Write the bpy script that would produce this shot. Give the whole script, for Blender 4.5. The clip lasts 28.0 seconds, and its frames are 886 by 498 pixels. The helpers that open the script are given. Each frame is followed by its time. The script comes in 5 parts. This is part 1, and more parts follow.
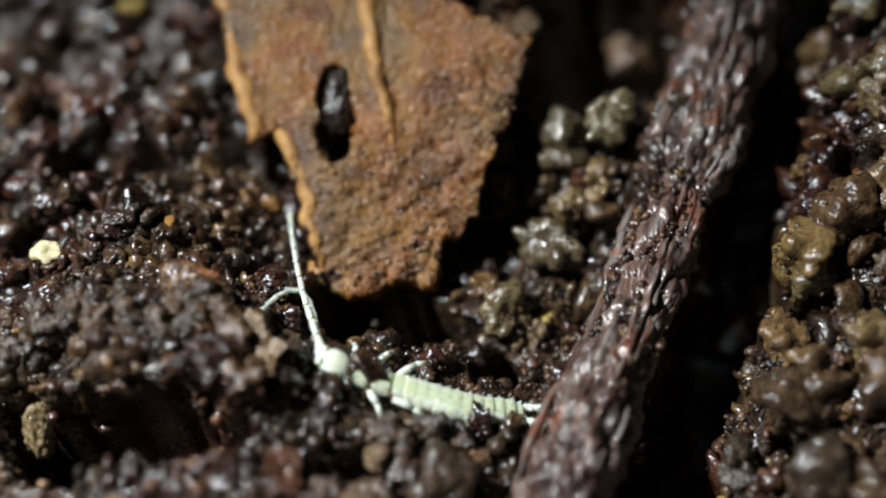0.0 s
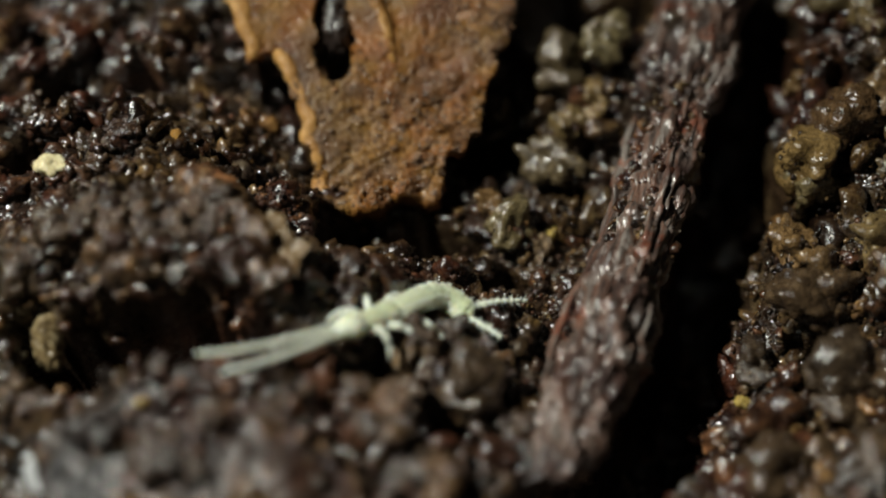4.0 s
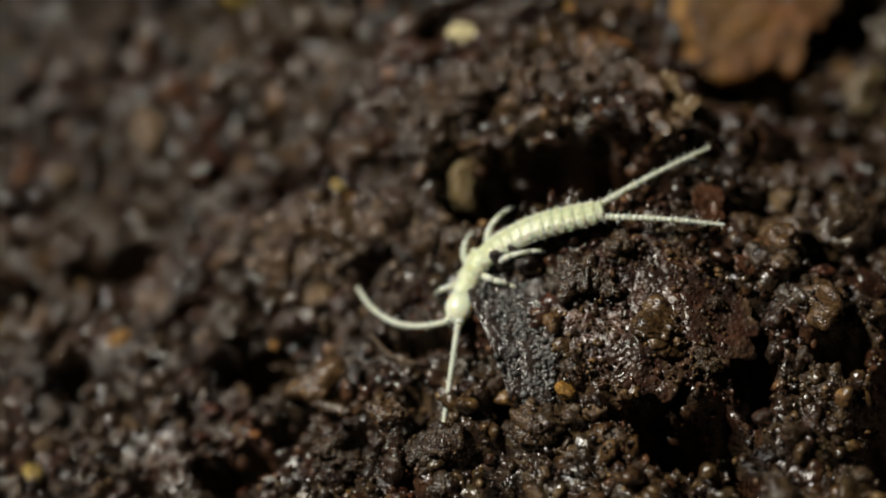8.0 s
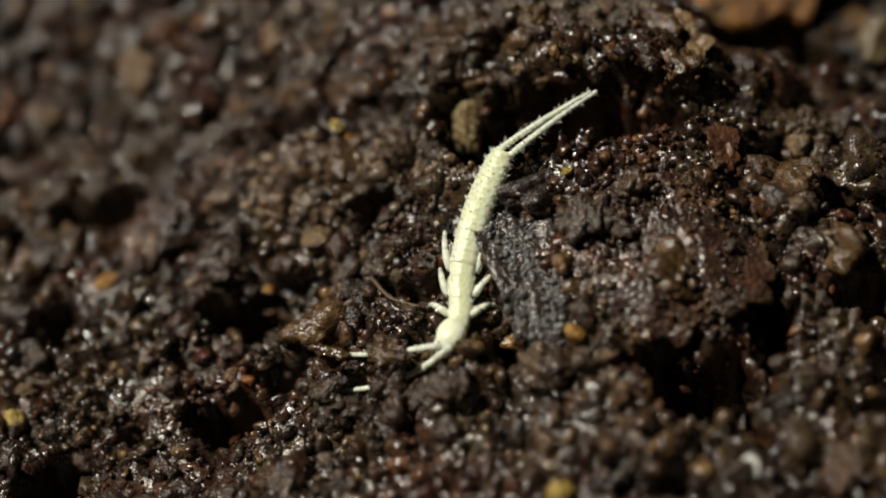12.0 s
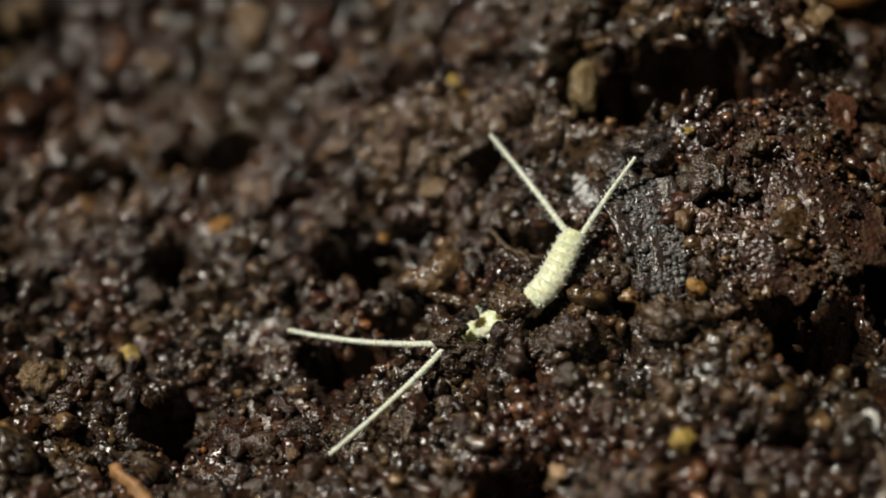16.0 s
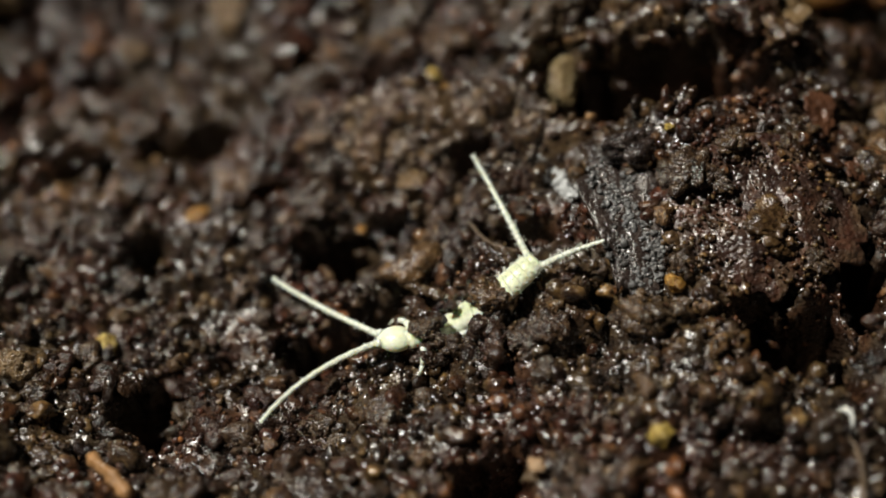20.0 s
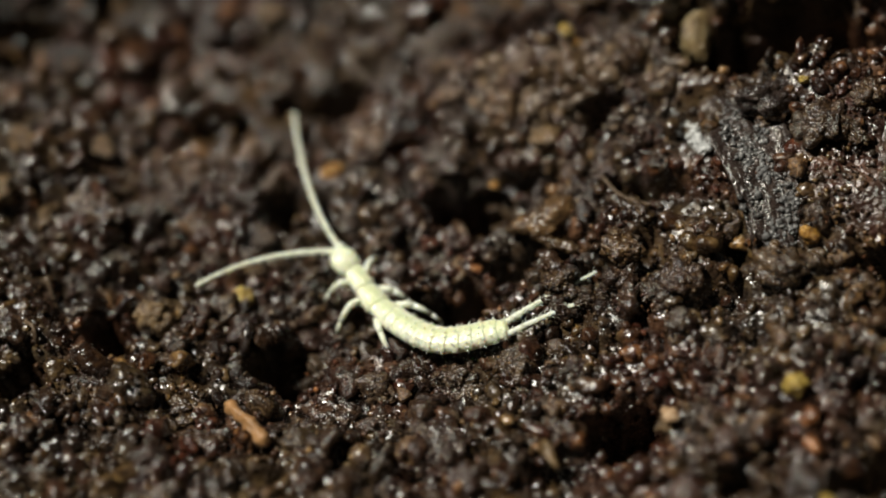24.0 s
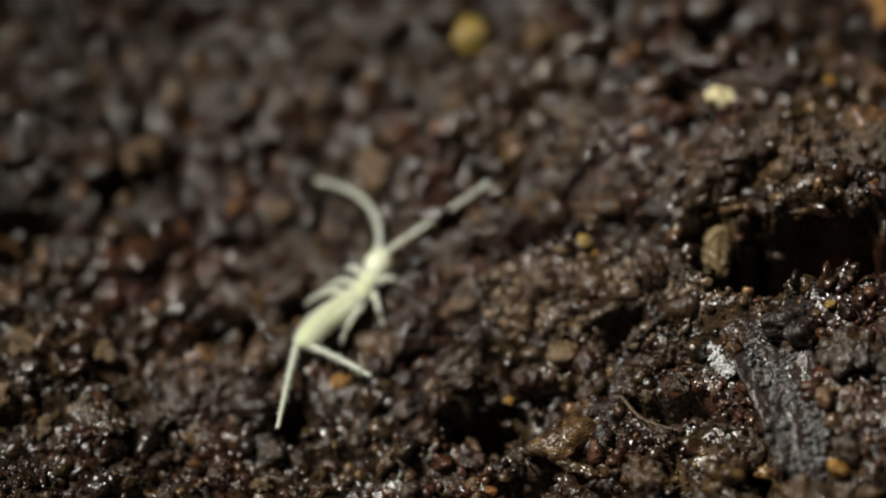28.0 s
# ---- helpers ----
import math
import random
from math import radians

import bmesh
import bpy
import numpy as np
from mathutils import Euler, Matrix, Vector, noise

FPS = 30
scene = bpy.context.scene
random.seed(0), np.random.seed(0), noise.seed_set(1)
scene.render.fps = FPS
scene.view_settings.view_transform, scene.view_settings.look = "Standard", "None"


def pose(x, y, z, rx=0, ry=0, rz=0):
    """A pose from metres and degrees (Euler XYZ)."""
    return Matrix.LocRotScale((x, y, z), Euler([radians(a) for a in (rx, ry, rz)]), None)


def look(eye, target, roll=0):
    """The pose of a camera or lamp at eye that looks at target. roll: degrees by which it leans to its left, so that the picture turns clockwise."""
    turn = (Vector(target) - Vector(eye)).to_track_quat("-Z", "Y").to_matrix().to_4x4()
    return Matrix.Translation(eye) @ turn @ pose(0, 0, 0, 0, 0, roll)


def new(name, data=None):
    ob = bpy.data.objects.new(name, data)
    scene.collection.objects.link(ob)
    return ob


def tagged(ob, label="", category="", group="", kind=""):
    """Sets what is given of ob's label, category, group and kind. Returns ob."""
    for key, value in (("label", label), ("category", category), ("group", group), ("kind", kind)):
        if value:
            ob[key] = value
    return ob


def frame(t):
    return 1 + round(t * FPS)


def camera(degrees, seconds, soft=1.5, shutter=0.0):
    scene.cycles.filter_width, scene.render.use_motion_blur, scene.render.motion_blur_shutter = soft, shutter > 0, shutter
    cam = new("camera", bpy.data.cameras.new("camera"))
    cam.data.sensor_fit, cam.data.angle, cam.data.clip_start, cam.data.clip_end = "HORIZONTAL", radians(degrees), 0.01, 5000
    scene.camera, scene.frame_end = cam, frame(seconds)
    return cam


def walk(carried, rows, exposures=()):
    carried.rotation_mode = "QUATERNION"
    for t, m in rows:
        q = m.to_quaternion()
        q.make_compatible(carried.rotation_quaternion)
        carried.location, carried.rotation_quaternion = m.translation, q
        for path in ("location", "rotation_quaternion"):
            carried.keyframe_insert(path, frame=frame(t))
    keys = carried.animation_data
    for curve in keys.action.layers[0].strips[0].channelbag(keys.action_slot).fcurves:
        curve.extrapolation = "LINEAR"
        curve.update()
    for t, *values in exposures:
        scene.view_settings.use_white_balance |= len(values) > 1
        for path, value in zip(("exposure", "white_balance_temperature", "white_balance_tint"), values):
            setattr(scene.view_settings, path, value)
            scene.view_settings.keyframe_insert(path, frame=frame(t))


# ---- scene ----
cam = camera(26, 28.0, soft=1.8, shutter=0.35)
PATH = [
    (0.0, pose(0.017690, -0.017527, 0.042105, 32.808, 9.191, -0.438)),
    (0.5, pose(0.016705, -0.016602, 0.042698, 31.736, 8.819, -0.627)),
    (1.0, pose(0.016720, -0.015818, 0.043121, 30.487, 9.241, -0.235)),
    (1.5, pose(0.016953, -0.015710, 0.042673, 29.064, 8.210, -0.945)),
    (2.0, pose(0.017179, -0.015560, 0.042935, 28.793, 6.794, -1.769)),
    (2.5, pose(0.017882, -0.016267, 0.042697, 29.648, 8.033, -1.484)),
    (4.5, pose(0.009828, -0.022351, 0.039589, 36.039, 3.842, -5.079)),
    (5.0, pose(0.009375, -0.022918, 0.040102, 35.328, 5.166, -4.125)),
    (5.5, pose(0.008401, -0.024359, 0.041004, 35.615, 6.408, -3.448)),
    (6.0, pose(0.008099, -0.024769, 0.042054, 35.621, 7.390, -2.346)),
    (6.5, pose(0.007701, -0.024992, 0.042454, 36.016, 7.501, -2.235)),
    (7.0, pose(0.007200, -0.025736, 0.042780, 35.907, 7.766, -1.896)),
    (7.5, pose(0.006514, -0.026473, 0.043184, 35.670, 8.122, -1.300)),
    (8.0, pose(0.005921, -0.027311, 0.043879, 34.827, 8.286, -0.904)),
    (8.5, pose(0.005738, -0.027498, 0.043535, 34.570, 8.144, -0.761)),
    (9.0, pose(0.004756, -0.027432, 0.043412, 33.119, 6.817, -1.375)),
    (9.5, pose(0.004843, -0.027769, 0.042520, 33.437, 7.164, -0.929)),
    (10.0, pose(0.004503, -0.027419, 0.041318, 33.876, 6.562, -1.436)),
    (10.5, pose(0.004418, -0.027944, 0.040672, 33.496, 6.748, -1.354)),
    (11.0, pose(0.004357, -0.028264, 0.040954, 33.772, 6.848, -1.044)),
    (11.5, pose(0.004252, -0.027932, 0.041269, 34.753, 6.691, -1.143)),
    (13.5, pose(0.003535, -0.028858, 0.040886, 36.327, 6.661, -0.610)),
    (14.0, pose(0.002471, -0.029601, 0.041113, 36.581, 6.579, -0.278)),
    (14.5, pose(0.002072, -0.029427, 0.041004, 36.198, 6.201, -0.389)),
    (15.0, pose(0.001411, -0.029398, 0.040605, 35.892, 5.688, -0.495)),
    (15.5, pose(0.000076, -0.029761, 0.040981, 35.471, 4.771, -0.778)),
    (16.0, pose(-0.000296, -0.029910, 0.041300, 36.205, 4.153, -0.077)),
    (16.5, pose(-0.000832, -0.030173, 0.041558, 35.886, 3.519, 0.042)),
    (17.0, pose(-0.001331, -0.030763, 0.041562, 34.764, 2.897, -0.085)),
    (17.5, pose(-0.000938, -0.030264, 0.041731, 32.734, 3.262, 0.058)),
    (18.0, pose(-0.000668, -0.030269, 0.041775, 33.031, 3.554, 0.345)),
    (18.5, pose(-0.000785, -0.030253, 0.041657, 33.943, 3.177, 0.234)),
    (19.0, pose(-0.000771, -0.029966, 0.041720, 34.379, 3.042, 0.011)),
    (19.5, pose(-0.000991, -0.029863, 0.041602, 35.314, 2.629, -0.245)),
    (20.0, pose(-0.001114, -0.029910, 0.041453, 35.894, 2.457, -0.394)),
    (20.5, pose(-0.001467, -0.030731, 0.041570, 36.110, 2.775, -0.095)),
    (21.0, pose(-0.001107, -0.030746, 0.041607, 35.029, 3.528, 0.496)),
    (21.5, pose(-0.001169, -0.030526, 0.041482, 34.625, 3.627, 0.508)),
    (23.5, pose(-0.001294, -0.031128, 0.041371, 35.347, 5.093, 1.658)),
    (24.0, pose(-0.001361, -0.031058, 0.041005, 36.000, 5.454, 1.802)),
    (24.5, pose(-0.001444, -0.030502, 0.040696, 36.202, 5.986, 2.018)),
    (25.0, pose(-0.001420, -0.030183, 0.040511, 36.625, 6.344, 2.184)),
    (25.5, pose(-0.001517, -0.030024, 0.040301, 37.662, 6.355, 2.206)),
    (26.0, pose(-0.001270, -0.029863, 0.040336, 38.175, 6.691, 2.490)),
    (26.5, pose(-0.001405, -0.029693, 0.040422, 38.784, 6.465, 2.310)),
    (27.0, pose(-0.001419, -0.028464, 0.040813, 38.762, 6.093, 2.722)),
    (27.5, pose(-0.002115, -0.028134, 0.041447, 38.754, 4.768, 2.259)),
    (28.0, pose(-0.002941, -0.027679, 0.041924, 38.870, 3.827, 1.854)),
]
walk(cam, PATH, exposures=[(0, 0.62, 5650, 7), (1.0, 0.30, 5800, 6), (2.5, 0.18, 6100, 5), (5.0, -0.08, 6400, 4), (7.0, -0.25, 6600, 4), (8.0, -0.37, 6750, 8),
                           (9.0, -0.38, 6750, 7), (11.0, -0.20, 6900, 9), (16.0, -0.18, 6850, 10), (17.0, -0.16, 6800, 10), (18.0, 0.04, 6750, 10), (19.0, 0.09, 6700, 9), (20.0, 0.02, 6600, 9), (21.0, -0.02, 6500, 8),
                           (24.0, 0.0, 6750, 8), (26.0, -0.16, 6600, 9), (28.0, -0.2, 6550, 9)])
cam.data.dof.use_dof = True
cam.data.dof.focus_distance = 0.0496
cam.data.dof.aperture_fstop = 24.0

# ---- light: night, one small torch held above and behind the soil ----
MM = 0.001
world = bpy.data.worlds.new("night")
world.use_nodes = True
world.node_tree.nodes["Background"].inputs[0].default_value = (1.0, 0.96, 0.92, 1)
world.node_tree.nodes["Background"].inputs[1].default_value = 0.006
scene.world = world
torch = new("torch", bpy.data.lights.new("torch", "SPOT"))
torch.data.shadow_soft_size, torch.data.energy = 0.006, 5.3
torch.data.spot_size, torch.data.spot_blend = math.radians(15.0), 1.0
torch.data.color = (0.965, 0.93, 0.83)
torch.matrix_world = look((-0.130, 0.042, 0.250), (0.002, -0.004, 0.0))


# ---- materials ----
def ramp(nodes, links, source, stops):
    r = nodes.new("ShaderNodeValToRGB")
    while len(r.color_ramp.elements) < len(stops):
        r.color_ramp.elements.new(0.5)
    for e, (at, c) in zip(r.color_ramp.elements, stops):
        e.position, e.color = at, (*c, 1)
    links.new(source, r.inputs[0])
    return r.outputs[0]


PATCHES = [(0.3, (0.75, 0.54, 0.50)), (0.42, (1.25, 0.92, 0.82)), (0.5, (0.82, 0.88, 0.92)), (0.58, (1.08, 1.06, 0.82)), (0.72, (1.6, 1.5, 1.35))]


def material(name, stops, rough=(0.3, 0.6), scale=2500.0, bump=0.5, fine=9000.0, island=None, objects=None, sub=0.0, coat=0.0,
             spec=0.3, beads=0.0, gut=None, clear=0.0, patches=None, patch=260.0, streak=None):
    """Grain of two sizes in colour, gloss and relief. stops: colours along the coarse grain. island: colours by piece.
    gut: colours across a body, from its midline to its flanks (0.5 mm). patches: tints of blotches, patch their scale.
    streak: the heading, in degrees, of fibres that draw the grain out along them."""
    m = bpy.data.materials.new(name)
    m.use_nodes = True
    nodes, links = m.node_tree.nodes, m.node_tree.links
    b = nodes["Principled BSDF"]
    tc = nodes.new("ShaderNodeTexCoord")
    at = tc.outputs["Object"]
    if streak is not None:
        turn, draw = nodes.new("ShaderNodeMapping"), nodes.new("ShaderNodeMapping")
        turn.inputs["Rotation"].default_value[2] = radians(-streak)
        draw.inputs["Scale"].default_value = (0.22, 1.0, 1.0)
        links.new(at, turn.inputs["Vector"])
        links.new(turn.outputs[0], draw.inputs["Vector"])
        at = draw.outputs[0]
    n1, n2 = nodes.new("ShaderNodeTexNoise"), nodes.new("ShaderNodeTexNoise")
    for n, s, d in ((n1, scale, 5.0), (n2, fine, 3.0)):
        n.inputs["Scale"].default_value, n.inputs["Detail"].default_value = s, d
        links.new(at, n.inputs["Vector"])
    colour = ramp(nodes, links, n1.outputs["Fac"], stops)
    if island or objects:
        src = nodes.new("ShaderNodeNewGeometry").outputs["Random Per Island"] if island else nodes.new("ShaderNodeObjectInfo").outputs["Random"]
        tint = ramp(nodes, links, src, island or objects)
        mix = nodes.new("ShaderNodeMix")
        mix.data_type, mix.blend_type = "RGBA", "MULTIPLY"
        mix.inputs["Factor"].default_value = 1.0
        links.new(colour, mix.inputs["A"])
        links.new(tint, mix.inputs["B"])
        colour = mix.outputs["Result"]
    if patches:
        n3 = nodes.new("ShaderNodeTexNoise")
        n3.inputs["Scale"].default_value, n3.inputs["Detail"].default_value = patch, 3.0
        links.new(tc.outputs["Object"], n3.inputs["Vector"])
        tint = ramp(nodes, links, n3.outputs["Fac"], patches)
        mix = nodes.new("ShaderNodeMix")
        mix.data_type, mix.blend_type = "RGBA", "MULTIPLY"
        mix.inputs["Factor"].default_value = 1.0
        links.new(colour, mix.inputs["A"])
        links.new(tint, mix.inputs["B"])
        colour = mix.outputs["Result"]
    if gut:
        cut = nodes.new("ShaderNodeSeparateXYZ")
        links.new(at, cut.inputs[0])
        side, wave = nodes.new("ShaderNodeMath"), nodes.new("ShaderNodeMath")
        side.operation, wave.operation = "ABSOLUTE", "MULTIPLY_ADD"
        links.new(cut.outputs["Y"], side.inputs[0])
        links.new(side.outputs[0], wave.inputs[0])
        wave.inputs[1].default_value = 2000.0
        shift = nodes.new("ShaderNodeMapRange")
        shift.inputs["To Min"].default_value, shift.inputs["To Max"].default_value = -0.4, 0.4
        links.new(n1.outputs["Fac"], shift.inputs["Value"])
        links.new(shift.outputs[0], wave.inputs[2])
        tint = ramp(nodes, links, wave.outputs[0], gut)
        mix = nodes.new("ShaderNodeMix")
        mix.data_type, mix.blend_type = "RGBA", "MULTIPLY"
        mix.inputs["Factor"].default_value = 1.0
        links.new(colour, mix.inputs["A"])
        links.new(tint, mix.inputs["B"])
        colour = mix.outputs["Result"]
    b.inputs["Transmission Weight"].default_value = clear
    links.new(colour, b.inputs["Base Color"])
    mr = nodes.new("ShaderNodeMapRange")
    mr.inputs["From Min"].default_value, mr.inputs["From Max"].default_value = 0.3, 0.7
    mr.inputs["To Min"].default_value, mr.inputs["To Max"].default_value = rough
    links.new(n2.outputs["Fac"], mr.inputs["Value"])
    links.new(mr.outputs[0], b.inputs["Roughness"])
    add = nodes.new("ShaderNodeMath")
    add.operation = "MULTIPLY_ADD"
    add.inputs[1].default_value = 0.6
    links.new(n2.outputs["Fac"], add.inputs[0])
    links.new(n1.outputs["Fac"], add.inputs[2])
    height = add.outputs[0]
    if beads:
        vo = nodes.new("ShaderNodeTexVoronoi")
        vo.inputs["Scale"].default_value = beads
        links.new(at, vo.inputs["Vector"])
        less = nodes.new("ShaderNodeMath")
        less.operation = "MULTIPLY_ADD"
        less.inputs[1].default_value = -0.6
        links.new(vo.outputs["Distance"], less.inputs[0])
        links.new(height, less.inputs[2])
        height = less.outputs[0]
    bp = nodes.new("ShaderNodeBump")
    bp.inputs["Strength"].default_value, bp.inputs["Distance"].default_value = bump, 0.0001
    links.new(height, bp.inputs["Height"])
    links.new(bp.outputs[0], b.inputs["Normal"])
    links.new(bp.outputs[0], b.inputs["Coat Normal"])
    b.inputs["Specular IOR Level"].default_value = spec
    b.inputs["Coat IOR"].default_value = 1.5
    b.inputs["Coat Weight"].default_value, b.inputs["Coat Roughness"].default_value = coat, 0.2
    if sub:
        b.inputs["Subsurface Weight"].default_value = sub
        b.inputs["Subsurface Radius"].default_value = (1.0, 0.8, 0.5)
        b.inputs["Subsurface Scale"].default_value = 0.0003
    return m


EARTH = [(0.3, (0.0085, 0.0048, 0.0031)), (0.5, (0.0290, 0.0172, 0.0108)), (0.7, (0.080, 0.0535, 0.0315))]
CRUMB = [(0.0, (0.30, 0.25, 0.27)), (0.25, (0.75, 0.58, 0.56)), (0.4, (1.25, 0.80, 0.68)), (0.55, (0.85, 0.84, 0.76)), (0.72, (1.6, 1.45, 1.0)),
         (0.84, (1.2, 1.25, 1.35)), (0.92, (2.5, 2.25, 1.6)), (0.97, (3.0, 2.85, 2.4)), (1.0, (3.6, 3.0, 1.8))]
SOIL = material("wet_soil", EARTH, (0.15, 0.5), 1800, 0.55, 9000, coat=1.0, beads=7000.0, patches=PATCHES)
CRUMBS = material("wet_crumbs", EARTH, (0.15, 0.5), 3500, 0.45, 10000, island=CRUMB, coat=1.0, beads=6000.0, patches=PATCHES)
CRUMB_PIECE = material("wet_crumb", EARTH, (0.15, 0.5), 3500, 0.5, 10000, objects=CRUMB, coat=1.0, beads=6000.0)
CLOD = material("wet_clod", [(0.3, (0.0095, 0.0055, 0.0036)), (0.5, (0.031, 0.0185, 0.0118)), (0.72, (0.084, 0.056, 0.033))], (0.1, 0.45), 3000, 0.55, 9000,
                objects=[(0.0, (0.55, 0.46, 0.46)), (0.4, (0.95, 0.8, 0.7)), (0.7, (1.05, 1.0, 0.8)), (1.0, (1.7, 1.5, 1.0))], coat=1.0, beads=7000.0)
STONE = material("mineral_crumb", [(0.3, (0.024, 0.0155, 0.0095)), (0.55, (0.076, 0.050, 0.028)), (0.75, (0.155, 0.108, 0.062))], (0.1, 0.45), 2600, 0.5, 9000,
                 objects=[(0.0, (0.55, 0.55, 0.58)), (0.5, (0.9, 0.85, 0.8)), (1.0, (1.25, 1.05, 0.8))], coat=1.0, beads=7000.0)
PALE_CLOD = material("olive_crumb", [(0.3, (0.05, 0.036, 0.020)), (0.55, (0.14, 0.104, 0.056)), (0.75, (0.26, 0.20, 0.115))], (0.12, 0.45), 2600, 0.4, 8000,
                     objects=[(0.0, (0.6, 0.6, 0.6)), (0.4, (1.15, 0.85, 0.6)), (0.7, (0.9, 0.95, 0.85)), (1.0, (1.3, 1.1, 0.75))], coat=1.0, beads=7000.0)
SILT = material("silty_crumbs", [(0.3, (0.036, 0.026, 0.019)), (0.5, (0.085, 0.062, 0.045)), (0.7, (0.16, 0.122, 0.088))], (0.15, 0.5), 3500, 0.45, 10000,
                island=[(0.0, (0.5, 0.45, 0.47)), (0.3, (1.0, 0.85, 0.8)), (0.55, (0.9, 0.92, 0.95)), (0.8, (1.3, 1.15, 0.85)), (1.0, (1.6, 1.5, 1.4))], coat=0.8, beads=7000.0)
AMBER = material("amber_grain", [(0.3, (0.14, 0.065, 0.018)), (0.5, (0.30, 0.15, 0.03)), (0.7, (0.48, 0.27, 0.06))], (0.2, 0.5), 2600, 0.8, coat=0.6, sub=0.1)
YELLOW = material("yellow_grain", [(0.3, (0.18, 0.12, 0.03)), (0.5, (0.34, 0.235, 0.055)), (0.7, (0.56, 0.43, 0.12))], (0.2, 0.45), 2600, 0.7, coat=0.6, sub=0.1)
NEEDLE = material("needle_brown", [(0.3, (0.16, 0.08, 0.03)), (0.7, (0.36, 0.19, 0.08))], (0.35, 0.6), 2200, 0.9, coat=0.2)
TAN = material("tan_grain", [(0.3, (0.055, 0.034, 0.017)), (0.5, (0.13, 0.082, 0.04)), (0.7, (0.25, 0.165, 0.085))], (0.15, 0.45), 2200, 0.7, coat=0.8, beads=7000.0)
REDDISH = material("red_leaf", [(0.3, (0.045, 0.019, 0.011)), (0.7, (0.12, 0.050, 0.025))], (0.25, 0.55), 1800, 0.8, coat=0.4)
FLAKE = material("brown_flake", [(0.3, (0.07, 0.043, 0.019)), (0.7, (0.20, 0.125, 0.055))], (0.3, 0.6), 1500, 0.8, coat=0.35)
OLIVE = material("olive_pellet", [(0.32, (0.075, 0.048, 0.022)), (0.5, (0.19, 0.135, 0.065)), (0.68, (0.36, 0.29, 0.17))], (0.12, 0.45), 2600, 0.8, 9000, coat=0.8, beads=6000.0)
PINK = material("pink_grain", [(0.3, (0.26, 0.16, 0.09)), (0.7, (0.42, 0.28, 0.17))], (0.25, 0.45), 3000, 0.4, coat=0.3)
PALE = material("pale_quartz", [(0.3, (0.50, 0.42, 0.22)), (0.7, (0.82, 0.74, 0.48))], (0.2, 0.4), 3500, 0.3, coat=0.4, sub=0.2)
WHITE = material("white_root", [(0.3, (0.62, 0.62, 0.58)), (0.7, (0.85, 0.85, 0.80))], (0.3, 0.5), 3000, 0.3, sub=0.2)
LEAF = material("rotten_leaf", [(0.26, (0.06, 0.031, 0.015)), (0.42, (0.125, 0.065, 0.024)), (0.52, (0.20, 0.106, 0.026)), (0.62, (0.18, 0.088, 0.025)), (0.76, (0.15, 0.084, 0.036))],
                (0.4, 0.7), 700, 0.9, 9000, coat=0.4, spec=0.25, beads=6500.0,
                patches=[(0.3, (0.55, 0.5, 0.5)), (0.42, (0.9, 0.9, 0.95)), (0.5, (1.15, 1.0, 0.8)), (0.58, (1.12, 0.78, 0.58)), (0.7, (1.05, 1.02, 0.9))], patch=330.0)
DIRT = material("leaf_dirt", [(0.3, (0.085, 0.050, 0.027)), (0.7, (0.22, 0.140, 0.078))], (0.1, 0.45), 3000, 0.5, 9000,
                island=[(0.0, (0.5, 0.45, 0.45)), (0.4, (1.1, 0.85, 0.65)), (0.7, (0.85, 0.82, 0.9)), (1.0, (1.3, 1.2, 1.1))], coat=0.8)
DUST = material("silvery_dust", [(0.3, (0.03, 0.027, 0.026)), (0.7, (0.16, 0.16, 0.163))], (0.15, 0.45), 3500, 0.6, 11000, coat=0.9)
RIB = material("leaf_rib", [(0.3, (0.20, 0.09, 0.025)), (0.5, (0.36, 0.18, 0.05)), (0.7, (0.48, 0.26, 0.08))], (0.4, 0.7), 1500, 0.9, coat=0.2)
BARK = material("wet_bark", [(0.3, (0.022, 0.015, 0.013)), (0.44, (0.075, 0.056, 0.048)), (0.52, (0.125, 0.070, 0.050)), (0.58, (0.13, 0.108, 0.095)), (0.75, (0.25, 0.225, 0.205))],
                (0.2, 0.55), 2600, 0.9, 9000, coat=1.0, streak=69.0,
                patches=[(0.34, (0.45, 0.36, 0.36)), (0.45, (1.0, 0.92, 0.90)), (0.52, (1.15, 1.15, 1.15)), (0.60, (1.05, 1.0, 0.98)), (0.64, (1.25, 0.62, 0.45)), (0.68, (1.0, 0.95, 0.92)), (0.76, (1.5, 1.5, 1.5))], patch=520.0)
PLATE_LEAF = material("dark_leaf", [(0.3, (0.017, 0.0085, 0.0065)), (0.5, (0.040, 0.022, 0.0155)), (0.7, (0.088, 0.055, 0.037))], (0.2, 0.5), 1800, 0.85, 8000, coat=0.9, beads=6500.0,
                      patches=[(0.34, (0.5, 0.45, 0.5)), (0.45, (1.0, 0.95, 0.95)), (0.52, (1.2, 0.85, 0.75)), (0.58, (1.1, 1.1, 1.0)), (0.68, (1.8, 1.8, 1.5))], patch=700.0)
CHIP = material("dark_chip", [(0.3, (0.010, 0.007, 0.006)), (0.55, (0.030, 0.020, 0.017)), (0.75, (0.065, 0.05, 0.043))], (0.15, 0.45), 2600, 0.9, 9000, coat=1.0)
ROOT = material("thin_root", [(0.3, (0.05, 0.033, 0.021)), (0.7, (0.13, 0.088, 0.055))], (0.3, 0.6), 2500, 0.5)
